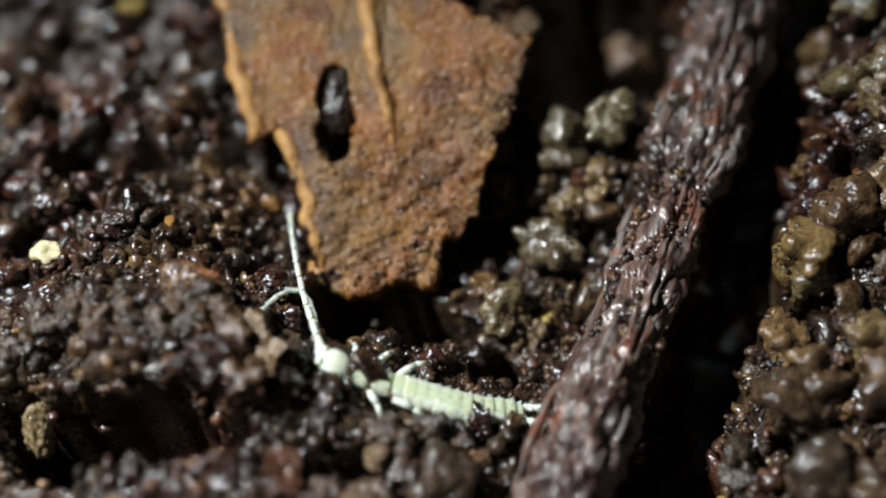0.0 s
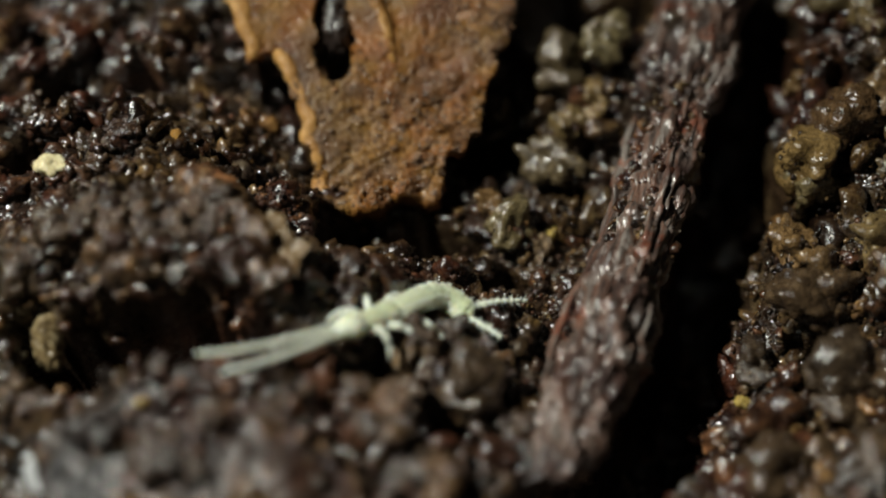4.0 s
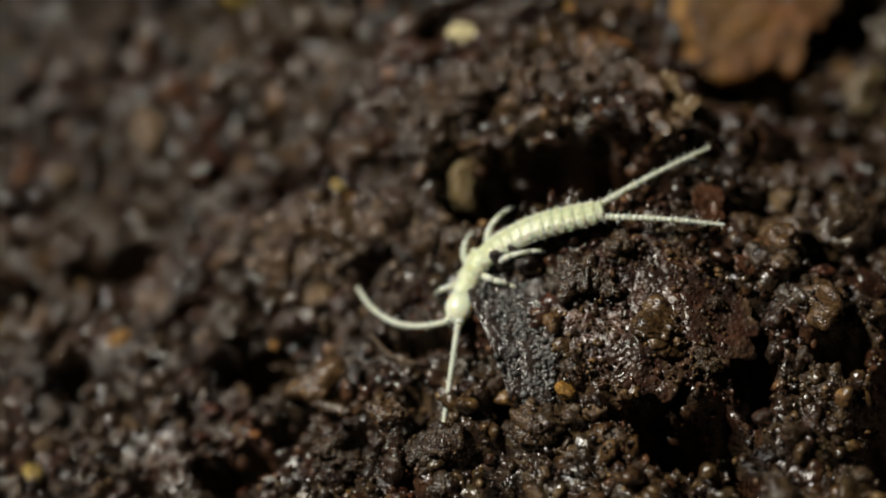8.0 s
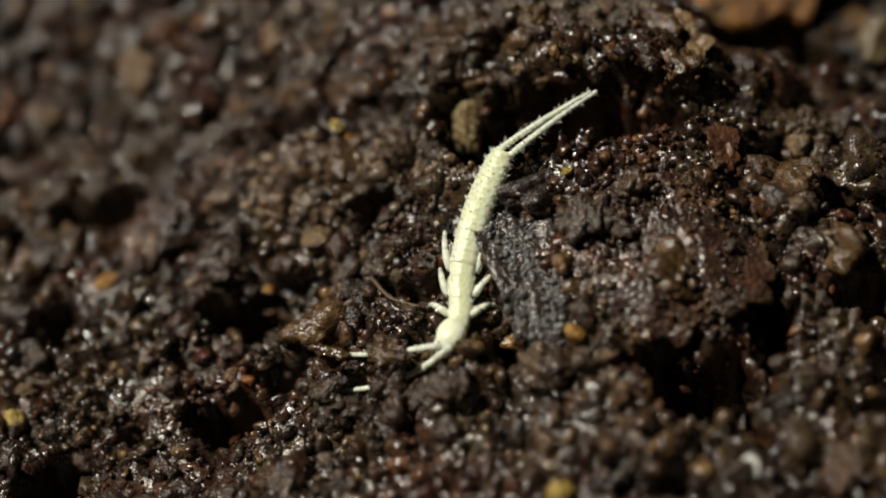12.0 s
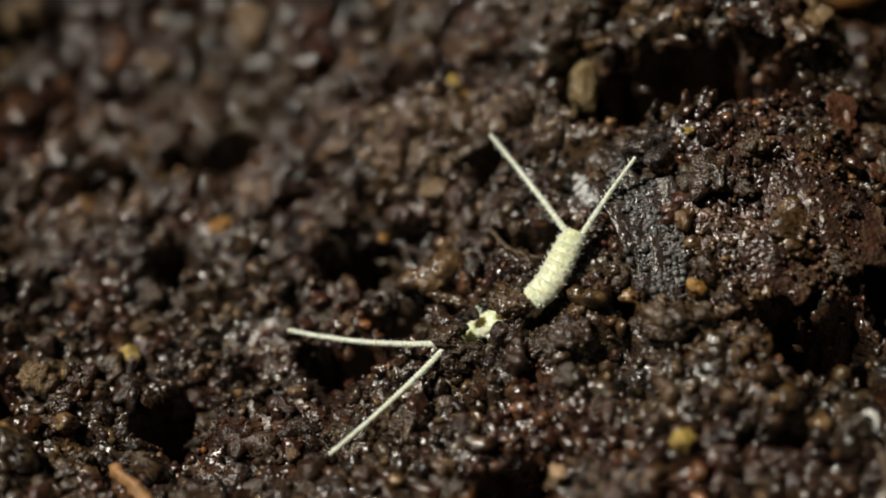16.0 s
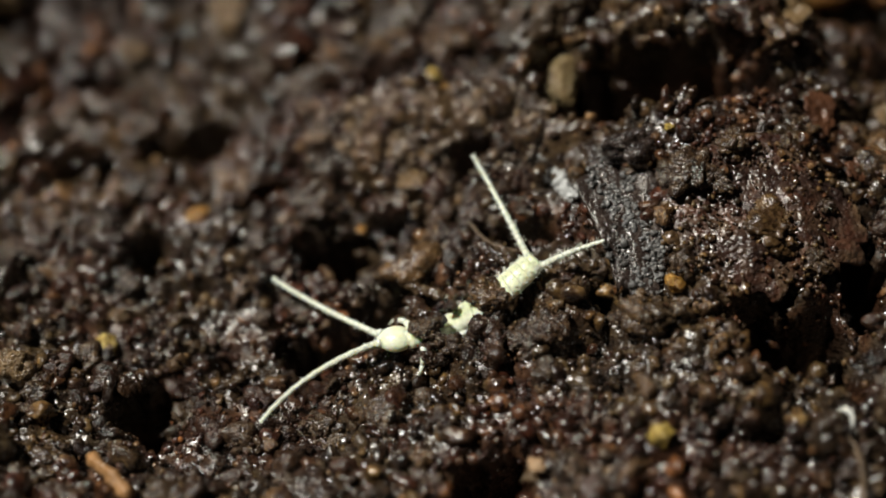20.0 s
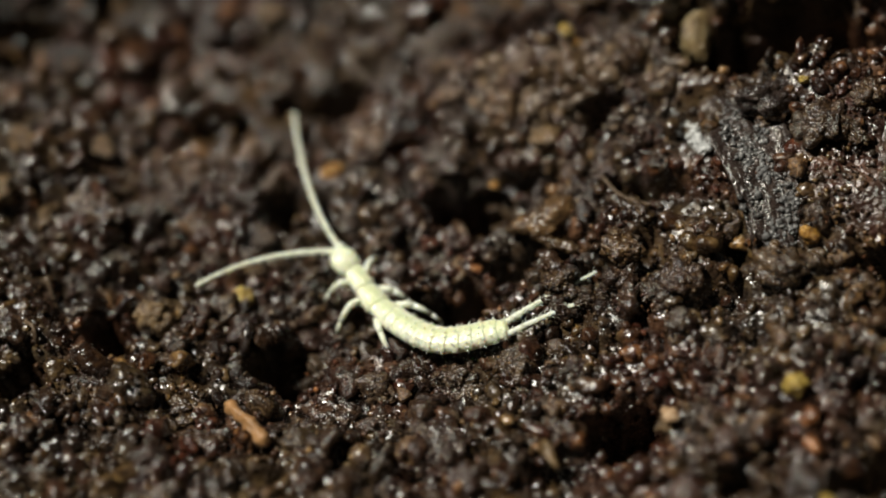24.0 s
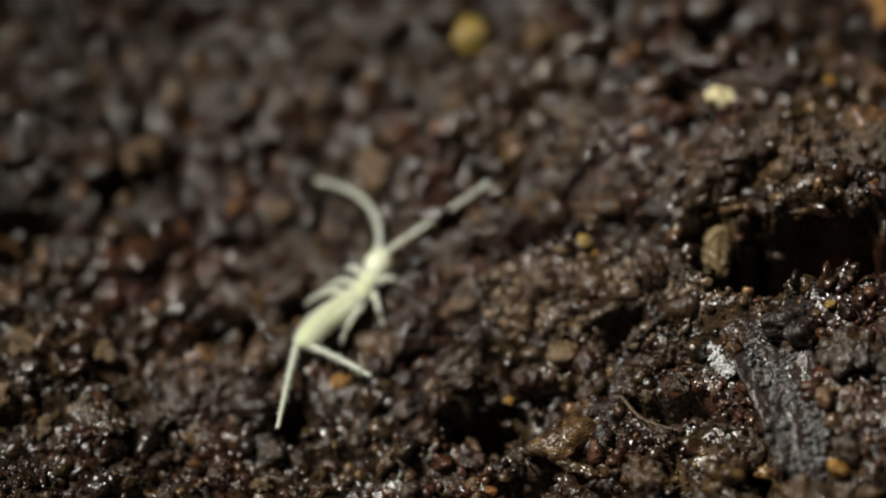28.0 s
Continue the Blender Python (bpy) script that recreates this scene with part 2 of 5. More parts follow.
MOULD = material("pale_mould", [(0.3, (0.46, 0.47, 0.48)), (0.7, (0.72, 0.73, 0.74))], (0.4, 0.7), 4000, 0.5)
GUT = [(0.0, (0.88, 0.91, 0.78)), (0.22, (0.90, 0.92, 0.80)), (0.45, (1.0, 1.0, 0.96)), (1.0, (1.03, 1.03, 1.0))]
CREAM = material("cream_cuticle", [(0.3, (0.75, 0.79, 0.57)), (0.7, (0.89, 0.91, 0.74))], (0.2, 0.45), 2600, 0.5, 9000, sub=0.6, coat=0.4, gut=GUT, clear=0.14)
SHELL = material("cream_head", [(0.3, (0.70, 0.74, 0.55)), (0.7, (0.83, 0.86, 0.70))], (0.2, 0.4), 2500, 0.3, 9000, sub=0.8, coat=0.3)
GLASSY = material("clear_limb", [(0.3, (0.69, 0.73, 0.59)), (0.7, (0.85, 0.88, 0.76))], (0.2, 0.42), 4500, 0.3, 9000, sub=0.4, coat=0.3, clear=0.14)


# ---- the soil's relief, in millimetres ----
MOUNDS = [(-20, 2, 0.8), (-20, 8, -0.7), (-14, -8, 0.6), (-14, -3, -0.7), (-14, 7, -0.9), (-8, -3, -1.4), (-8, 7, -0.6),
          (-2, 12, 0.9), (-2, 2, -0.3), (4, 2, 1.0), (4, 7, 2.5), (10, -8, -0.4), (10, 2, 0.6), (10, 7, -0.8), (10, 12, -2.0),
          (16, 2, -1.1), (16, 7, -0.9), (22, 4, -1.0)]


def lattice(x, y, cell, seed):
    """Smooth random relief between -1 and 1 with lumps about one cell wide."""
    u, v = np.asarray(x, float) / cell, np.asarray(y, float) / cell
    iu, iv = np.floor(u).astype(np.int64), np.floor(v).astype(np.int64)
    fu, fv = u - iu, v - iv
    fu, fv = fu * fu * (3 - 2 * fu), fv * fv * (3 - 2 * fv)

    def corner(a, b):
        h = ((iu + a) * 374761393 + (iv + b) * 668265263 + seed * 974711) & 0xFFFFFFFF
        h = ((h ^ (h >> 13)) * 1274126177) & 0xFFFFFFFF
        return ((h ^ (h >> 16)) & 0xFFFF) / 32767.5 - 1

    low = corner(0, 0) * (1 - fu) + corner(1, 0) * fu
    high = corner(0, 1) * (1 - fu) + corner(1, 1) * fu
    return low * (1 - fv) + high * fv


def cobbles(x, y, cell, seed):
    """Rounded lumps with cracks between them: about 1 at a lump's crown, 0 in a crack."""
    u, v = np.asarray(x, float) / cell, np.asarray(y, float) / cell
    iu, iv = np.floor(u).astype(np.int64), np.floor(v).astype(np.int64)
    best = np.full(np.shape(u), 9.0)
    for a in (-1, 0, 1):
        for b in (-1, 0, 1):
            h = ((iu + a) * 374761393 + (iv + b) * 668265263 + seed * 974711) & 0xFFFFFFFF
            h = ((h ^ (h >> 13)) * 1274126177) & 0xFFFFFFFF
            h = h ^ (h >> 16)
            pu, pv = iu + a + (h & 0xFF) / 255.0, iv + b + ((h >> 8) & 0xFF) / 255.0
            best = np.minimum(best, (u - pu) ** 2 + (v - pv) ** 2)
    return 1 - np.minimum(best, 1.0)


def walkway(x, y):
    """The broad relief that the animal walks on."""
    x, y = np.asarray(x, float), np.asarray(y, float)
    z = 0.25 * lattice(x, y, 5.0, 3)
    for mx, my, mz in MOUNDS:
        z = z + mz * np.exp(-((x - mx) ** 2 + (y - my) ** 2) / 32.0)
    return z


def tread(x, y):
    """Where the animal treads: the broad relief, and lower where it squeezes through a burrow."""
    return walkway(x, y) - 0.72 * np.exp(-((np.asarray(x) + 2.3) / 0.95) ** 4 - ((np.asarray(y) + 2.3) / 1.3) ** 4)


PITS = [(2.9, 4.4, 2.6, 1.05, 2.6), (0.5, 5.1, 0.9, 0.9, 1.2), (6.2, 4.15, 0.9, 0.45, 0.7), (-5.7, 0.92, 1.1, 0.5, 2.0), (-4.25, 1.35, 1.0, 0.5, 1.9), (-5.75, -2.15, 1.25, 0.5, 1.2),
        (6.2, -3.0, 1.6, 0.8, 1.9), (-10.1, 5.2, 1.4, 0.45, 1.3), (-1.4, -6.6, 0.95, 0.65, 1.4), (8.1, -0.9, 0.45, 1.5, 1.4), (4.2, -8.4, 0.8, 0.6, 1.2), (1.2, -8.5, 0.55, 0.5, 1.0),
        (9.1, -7.2, 0.95, 0.8, 1.6), (5.7, -5.8, 0.75, 0.32, 0.9), (7.4, -4.4, 0.6, 0.4, 1.0), (1.15, -1.5, 0.38, 0.8, 0.6), (2.75, 1.3, 0.4, 0.5, 0.6),
        (-10.6, -4.1, 0.75, 0.75, 1.1), (-15.2, -3.5, 0.6, 0.8, 1.0), (-17.0, -4.7, 0.9, 0.7, 0.9), (9.2, 8.7, 2.3, 0.85, 1.5), (-0.8, 0.55, 0.75, 0.4, 1.0),
        (-4.6, 6.5, 1.7, 0.35, 1.2), (-2.0, 3.1, 0.5, 0.6, 0.7), (-7.2, 3.55, 0.5, 0.42, 0.9), (9.4, 3.6, 0.7, 0.55, 1.1), (10.4, -1.1, 0.8, 0.6, 1.4), (10.4, 2.05, 0.6, 0.45, 0.9),
        (-3.65, -0.85, 0.85, 0.2, 0.8), (-10.9, 1.2, 0.55, 0.6, 1.0), (-5.2, 0.0, 0.5, 0.3, 0.6), (-8.6, -2.2, 0.5, 0.3, 0.7), (-4.4, -1.3, 0.6, 0.35, 0.8),
        (12.2, 7.4, 0.7, 0.6, 1.1), (11.9, 11.6, 0.9, 0.7, 1.3), (15.6, 17.0, 2.4, 2.2, 2.0), (21.7, 11.7, 0.4, 0.7, 1.2), (20.9, 8.1, 0.9, 0.35, 1.0), (20.2, 4.4, 0.9, 0.35, 1.0), (0.2, 11.1, 0.9, 0.6, 1.0), (2.0, 13.3, 1.7, 0.6, 1.0),
        (-19.1, 8.1, 1.0, 0.6, 1.0), (1.5, 6.9, 0.7, 0.4, 0.6)]
RAVINE = [(22.6, 22.0), (21.0, 18.0), (19.4, 12.8), (18.1, 8.7), (16.6, 4.8), (14.9, 1.7), (13.6, -0.4), (12.0, -3.5)]


TRAIL = [[(10.3, 5.8), (9.9, 5.4), (8.8, 4.5), (7.3, 3.4), (5.5, 2.75), (3.5, 2.3), (2.2, 2.4), (1.2, 1.9), (0.5, 0.8), (0.3, -0.3), (-0.1, -1.1), (-0.7, -1.6),
          (-1.3, -1.65), (-2.2, -2.0), (-2.9, -2.45), (-3.7, -2.7)],
         [(-3.7, -2.7), (-5.0, -3.5), (-6.7, -3.2), (-8.2, -2.0), (-9.6, -0.2), (-9.9, 2.0), (-9.9, 3.6), (-9.2, 5.0), (-8.6, 6.4)]]


def near_line(x, y, line):
    far = np.full(np.shape(x), 99.0)
    for (ax, ay), (bx, by) in zip(line[:-1], line[1:]):
        s = np.clip(((x - ax) * (bx - ax) + (y - ay) * (by - ay)) / ((bx - ax) ** 2 + (by - ay) ** 2), 0, 1)
        far = np.minimum(far, np.hypot(x - ax - s * (bx - ax), y - ay - s * (by - ay)))
    return far


def trail_gap(x, y):
    """How far a place lies from the animal's trail."""
    x, y = np.asarray(x, float), np.asarray(y, float)
    return np.minimum(near_line(x, y, TRAIL[0]), near_line(x, y, TRAIL[1]))


PLATE = (5.75, -0.1, 2.45, 2.0)


def on_plate(x, y):
    """Whether a place lies on the dark leaf plate beside the bark flake."""
    return ((x - PLATE[0]) / PLATE[2]) ** 2 + ((y - PLATE[1]) / PLATE[3]) ** 2 < 0.95


def plate_height(x, y):
    return 1.5 + 0.30 * (y - PLATE[1]) - 0.12 * (x - PLATE[0]) - 0.05 * ((x - PLATE[0]) ** 2 + (y - PLATE[1]) ** 2) + 0.12 * lattice(x, y, 1.1, 81)


def frayed(x, y):
    """The place shifted a little to and fro, which frays the rims of pits and lumps."""
    return (x + 0.2 * lattice(x, y, 1.5, 11) + 0.28 * lattice(x, y, 0.6, 13) + 0.12 * lattice(x, y, 0.27, 15),
            y + 0.18 * lattice(x, y, 1.5, 12) + 0.24 * lattice(x, y, 0.6, 14) + 0.12 * lattice(x, y, 0.27, 16))


def pit_share(x, y):
    """How deep a place lies in a pit or the ravine: 0 on the open soil, 1 at the bottom."""
    x, y = frayed(np.asarray(x, float), np.asarray(y, float))
    far = 1.0 - np.exp(-((near_line(x, y, RAVINE) / 1.2) ** 4))
    for px, py, rx, ry, depth in PITS:
        far = far * (1.0 - np.exp(-((((x - px) / rx) ** 2 + ((y - py) / ry) ** 2) ** 3)))
    return 1.0 - far


def over_pit(x, y, r):
    """Whether a lump of that radius would reach over a pit."""
    a = np.linspace(0, 2 * math.pi, 9)
    return bool((pit_share(x + 0.85 * r * np.cos(a), y + 0.85 * r * np.sin(a)) > 0.35).any())


def ground(x, y):
    """The soil surface with its pits, the ravine beside the twig and its lumps."""
    x, y = np.asarray(x, float), np.asarray(y, float)
    z = walkway(x, y)
    wx, wy = frayed(x, y)
    for px, py, rx, ry, depth in PITS:
        q = ((wx - px) / rx) ** 2 + ((wy - py) / ry) ** 2
        z = z - 2.6 * depth * np.exp(-(q ** 3))
    z = z - 4.5 * np.exp(-((near_line(wx, wy, RAVINE) / 1.2) ** 4))
    bulk = 0.28 * lattice(x, y, 2.1, 5) + 0.85 * (cobbles(wx + 0.4 * lattice(x, y, 1.5, 25), wy + 0.4 * lattice(x, y, 1.5, 26), 1.9, 21) - 0.8) + 0.75 * (cobbles(wx, wy, 0.85, 22) - 0.75)
    bulk = bulk - np.exp(-((trail_gap(x, y) / 0.7) ** 4)) * np.maximum(bulk, 0) * 0.9
    groove = np.exp(-((near_line(x, y, [(-1.0, -1.6), (-2.2, -2.0), (-3.0, -2.5)]) / 0.6) ** 4))
    bulk = bulk - 0.8 * groove
    beads = 0.26 * (cobbles(wx + 0.2 * lattice(x, y, 0.9, 24), wy, 0.42, 23) - 0.8)
    z = z + bulk + beads + 0.05 * lattice(x, y, 0.3, 7)
    return np.where(on_plate(x, y) & (pit_share(x, y) < 0.2), np.minimum(z, plate_height(x, y) - 0.15), z)


# ---- mesh helpers (all shapes are drawn in millimetres) ----
RNG = np.random.default_rng(7)


def raw_mesh(name, verts, tris, smooth=True):
    """A mesh from arrays of places in millimetres and of triangles or quads."""
    m = bpy.data.meshes.new(name)
    v, f = np.asarray(verts, np.float32) * MM, np.asarray(tris, np.int32)
    k = f.shape[1]
    m.vertices.add(len(v))
    m.vertices.foreach_set("co", v.ravel())
    m.loops.add(f.size)
    m.loops.foreach_set("vertex_index", f.ravel())
    m.polygons.add(len(f))
    m.polygons.foreach_set("loop_start", np.arange(0, f.size, k, dtype=np.int32))
    m.polygons.foreach_set("use_smooth", np.full(len(f), smooth))
    m.update(calc_edges=True)
    m.validate()
    return m


def thing(name, mesh, mat, m=None, parent=None, label="", category="", group="", kind=""):
    ob = new(name, mesh)
    if mat and not mesh.materials:
        mesh.materials.append(mat)
    if parent:
        ob.parent = parent
    ob.matrix_basis = m or Matrix()
    return tagged(ob, label, category, group, kind)


def part(name, mesh, mat, parent, label="", m=None):
    return thing(name, mesh, mat, m, parent, label)


def at(x, y, z, rx=0, ry=0, rz=0):
    return pose(x * MM, y * MM, z * MM, rx, ry, rz)


def ball(sub):
    bm = bmesh.new()
    bmesh.ops.create_icosphere(bm, subdivisions=sub, radius=1.0)
    v = np.array([p.co[:] for p in bm.verts])
    f = np.array([[p.index for p in q.verts] for q in bm.faces])
    bm.free()
    return v, f


def lump(sub, seed, rough=0.35, knobs=0.5, grain=2.2, pebbles=0.0):
    """A rounded lump of unit radius with a dented surface."""
    v, f = ball(sub)
    out = []
    for p in v:
        q = Vector(p)
        off = Vector((seed * 7.3, seed * 3.1, seed * 1.7))
        d = noise.voronoi(q * grain + off)[0][0]
        r = 1 + rough * noise.noise(q * 1.3 + off) + knobs * (0.2 - min(d * d, 0.3) * 1.6) + 0.1 * noise.noise(q * 5 + off)
        if pebbles:
            d = noise.voronoi(q * grain * 2.7 + off)[0][0]
            r += pebbles * (0.15 - min(d * d, 0.3) * 1.6)
        out.append(q * r)
    return np.array(out), f


def clump(sub, seed, layers, core=0.62, uneven=0.3):
    """A crumb of about unit radius, pressed together from round beads. layers: (how many, least and greatest radius)."""
    rng = np.random.default_rng(seed)
    v, f = ball(sub)
    r = np.full(len(v), core)
    for n, low, high in layers:
        way = rng.normal(size=(n, 3))
        way /= np.linalg.norm(way, axis=1)[:, None]
        a = rng.uniform(low, high, n)
        near = (v @ way.T).argmax(axis=0)
        c = way * (r[near] - a * rng.uniform(-0.1, 0.55, n))[:, None]
        t = v @ c.T
        over = a ** 2 - (c ** 2).sum(axis=1) + t ** 2
        r = np.maximum(r, np.where(over > 0, t + np.sqrt(np.maximum(over, 0)), 0).max(axis=1))
    off = Vector((seed * 7.3, seed * 3.1, seed * 1.7))
    r = r * np.array([1 + uneven * noise.noise(Vector(p) * 1.2 + off) + 0.05 * noise.noise(Vector(p) * 6 + off) for p in v])
    return v * (r / r.mean())[:, None], f


def spin(n):
    """n random turns as matrices."""
    q = RNG.normal(size=(n, 4))
    q /= np.linalg.norm(q, axis=1)[:, None]
    w, x, y, z = q.T
    return np.stack([np.stack([1 - 2 * (y * y + z * z), 2 * (x * y - z * w), 2 * (x * z + y * w)], 1),
                     np.stack([2 * (x * y + z * w), 1 - 2 * (x * x + z * z), 2 * (y * z - x * w)], 1),
                     np.stack([2 * (x * z - y * w), 2 * (y * z + x * w), 1 - 2 * (x * x + y * y)], 1)], 1)


def heap(name, shapes, places, sizes):
    """One mesh of many crumbs at these places, with these half sizes."""
    n, kind = len(places), RNG.integers(0, len(shapes), len(places))
    turn, stretch = spin(n), RNG.uniform(0.55, 1.45, (n, 3))
    allv, allf, base = [], [], 0
    for k, (v, f) in enumerate(shapes):
        i = np.nonzero(kind == k)[0]
        w = np.einsum("nij,nkj->nki", turn[i], v[None] * (stretch[i] * sizes[i, None])[:, None]) + places[i][:, None]
        allv.append(w.reshape(-1, 3))
        allf.append((f[None] + (base + np.arange(len(i)) * len(v))[:, None, None]).reshape(-1, 3))
        base += len(i) * len(v)
    return raw_mesh(name, np.concatenate(allv), np.concatenate(allf))


def rod(points, radii, sides=8, wobble=0.0, seed=0):
    """A tube through points in millimetres, closed at both ends. Returns places and quads."""
    p = np.array(points, float)
    n = len(p)
    tan = np.gradient(p, axis=0)
    tan /= np.linalg.norm(tan, axis=1)[:, None] + 1e-9
    up = np.array([0.0, 0.0, 1.0]) if abs(tan[:, 2]).max() < 0.95 else np.array([0.0, 1.0, 0.1])
    side = np.cross(tan, up)
    side /= np.linalg.norm(side, axis=1)[:, None] + 1e-9
    nor = np.cross(side, tan)
    a = np.linspace(0, 2 * math.pi, sides, endpoint=False)
    r = np.array(radii, float)[:, None] * (1 + wobble * lattice(np.arange(n)[:, None] * 0.7 + seed, a[None] * 1.6 + seed, 1.0, seed))
    v = p[:, None] + r[..., None] * (np.cos(a)[None, :, None] * side[:, None] + np.sin(a)[None, :, None] * nor[:, None])
    v = np.concatenate([v.reshape(-1, 3), p[:1], p[-1:]])
    i, j = np.meshgrid(np.arange(n - 1), np.arange(sides), indexing="ij")
    j2 = (j + 1) % sides
    f = np.stack([i * sides + j, i * sides + j2, (i + 1) * sides + j2, (i + 1) * sides + j], -1).reshape(-1, 4)
    k = np.arange(sides)
    c0 = np.stack([np.full(sides, n * sides), (k + 1) % sides, k, k], -1)
    c1 = np.stack([np.full(sides, n * sides + 1), (n - 1) * sides + k, (n - 1) * sides + (k + 1) % sides, (n - 1) * sides + (k + 1) % sides], -1)
    tri = np.concatenate([c0[:, :3], c1[:, :3]])
    return v, np.concatenate([np.concatenate([f[:, [0, 1, 2]], f[:, [0, 2, 3]]]), tri])


def smooth_line(points, n):
    """n places along a smooth line through the points."""
    p = np.array(points, float)
    p = np.concatenate([2 * p[:1] - p[1:2], p, 2 * p[-1:] - p[-2:-1]])
    out = []
    for s in np.linspace(0, len(p) - 3 - 1e-6, n):
        k, u = int(s), s - int(s)
        a, b, c, d = p[k:k + 4]
        out.append(0.5 * (2 * b + (c - a) * u + (2 * a - 5 * b + 4 * c - d) * u * u + (3 * b - a - 3 * c + d) * u ** 3))
    return np.array(out)


def merged(pieces):
    vs, fs, base = [], [], 0
    for v, f in pieces:
        vs.append(v)
        fs.append(f + base)
        base += len(v)
    return np.concatenate(vs), np.concatenate(fs)


# ---- the soil: one sheet, fine where the camera looks ----
def axis(lo, hi, step):
    core = np.arange(lo, hi + step, step)
    grow = step * np.cumsum(1.22 ** np.arange(1, 34))
    return np.concatenate([(lo - grow)[::-1], core, hi + grow])


gx, gy = np.meshgrid(axis(-25, 27, 0.115), axis(-12, 23, 0.115), indexing="ij")
nx, ny = gx.shape
ii, jj = np.meshgrid(np.arange(nx - 1), np.arange(ny - 1), indexing="ij")
quads = np.stack([ii * ny + jj, (ii + 1) * ny + jj, (ii + 1) * ny + jj + 1, ii * ny + jj + 1], -1).reshape(-1, 4)
soil = raw_mesh("soil", np.stack([gx, gy, ground(gx, gy)], -1).reshape(-1, 3), quads)
GROUND = thing("ground", soil, SOIL, label="wet dark brown crumbly soil with pits and mounds", category="soil", kind="structure")


AMBER_ROWS, YELLOW_ROWS, TAN_ROWS = [(-2.58, 5.42, 0.22), (-1.38, -1.33, 0.26), (4.15, 10.46, 0.39), (4.85, 7.49, 0.40), (5.00, 7.72, 0.57),
    (3.27, -1.90, 0.56), (-1.50, -1.21, 0.50), (-9.64, 2.45, 0.61), (-1.46, -1.35, 0.27), (-4.96, 1.55, 0.29),
    (0.37, 7.28, 0.41), (15.10, 7.35, 0.45)], [(3.14, -9.21, 0.49), (10.15, 0.58, 0.27), (3.40, 2.32, 0.29), (-2.89, 5.72, 0.44), (2.64, -6.13, 0.71),
    (-11.76, -1.72, 0.62), (17.79, 3.13, 0.39), (10.15, 0.61, 0.30), (1.93, 19.30, 0.86), (-6.21, 13.88, 1.22),
    (13.51, 8.77, 0.54), (12.23, 9.77, 0.40), (-0.15, -9.18, 0.27)], [(-11.73, -1.80, 0.49), (-13.95, -2.91, 1.00), (-0.57, -6.63, 0.37), (-0.54, -6.65, 0.36), (-3.49, 2.53, 0.81),
    (-13.87, -2.77, 0.96), (-18.51, 0.87, 0.91), (-16.12, 2.91, 0.61), (-15.99, 10.15, 1.27), (13.50, 17.59, 0.85),
    (-11.89, 8.43, 0.84), (-9.00, 9.54, 1.20), (-3.55, 2.47, 0.89), (13.13, 8.42, 0.85), (-18.26, 2.79, 0.80),
    (-11.57, -0.85, 0.55), (-17.31, 0.37, 0.54), (9.49, 3.80, 0.72)]


def strewn(x0, x1, y0, y1, pitch, low, high, thin=0.0, sink=0.25, bare=0.0):
    """Places and sizes of crumbs strewn over a stretch of the soil, left out of the pits and thinned where the soil is bare."""
    x, y = np.meshgrid(np.arange(x0, x1, pitch), np.arange(y0, y1, pitch))
    x = (x + RNG.uniform(-0.6, 0.6, x.shape) * pitch).ravel()
    y = (y + RNG.uniform(-0.6, 0.6, y.shape) * pitch).ravel()
    z = ground(x, y)
    keep = RNG.random(len(x)) > thin + bare * np.clip(0.45 + 1.3 * lattice(x, y, 2.6, 61), 0, 1)
    keep &= (trail_gap(x, y) > 0.6) | (low < 0.2)
    keep &= pit_share(x, y) < RNG.uniform(0.15, 0.6, len(x))
    if low > 0.08:
        keep &= ~(on_plate(x, y) & (RNG.random(len(x)) < 0.95))
    if low > 0.2:
        keep &= ~((x > -5) & (x < 8.2) & (y < -3.2) & (RNG.random(len(x)) < 0.6))
    for gx0, gy0, w in AMBER_ROWS + YELLOW_ROWS + TAN_ROWS:
        keep &= np.hypot(x - gx0, y - gy0 + 0.1) > w / 2 + 0.8 * low + 0.05
    x, y, z = x[keep], y[keep], z[keep]
    size = low * (high / low) ** (RNG.random(len(x)) ** 2.2)
    size = np.where(trail_gap(x, y) < 0.9, np.minimum(size, 0.2), size)
    z = np.where(on_plate(x, y), np.maximum(z, plate_height(x, y) + 0.13), z)
    return np.stack([x, y, z + size * (1 - sink) * RNG.uniform(-0.4, 0.9, len(x))], 1), size


shapes_small = []
for k in range(10):
    v, f = ball(1)
    shapes_small.append((v * (1 + RNG.uniform(-0.45, 0.4, (len(v), 1))), f))
shapes_mid = [clump(2, 20 + k, [(6, 0.35, 0.7)], 0.42, 0.6) for k in range(14)]
shapes_big = [clump(3, 120 + k, [(8, 0.3, 0.6), (18, 0.14, 0.28)], 0.42, 0.6) for k in range(12)]
p, s = strewn(-20, 24, -10.5, 9, 0.155, 0.035, 0.12, bare=0.35)
thing("soil_fines", heap("soil_fines", shapes_small, p, s), CRUMBS, label="fine wet dark soil crumbs", category="soil", kind="stuff")
p, s = strewn(-24, 26, -11, 22, 0.33, 0.10, 0.30, 0.1, bare=0.45)
thing("soil_crumbs", heap("soil_crumbs", shapes_mid, p, s), CRUMBS, label="wet brown soil crumbs of mixed size", category="soil", kind="stuff")
p, s = strewn(-24, 26, -11, 22, 0.80, 0.22, 0.62, 0.1, 0.55)
near = np.argsort(np.hypot(p[:, 0] + 2.0, (p[:, 1] + 0.5) * 1.4))[:300]
rest = np.setdiff1d(np.arange(len(p)), near)
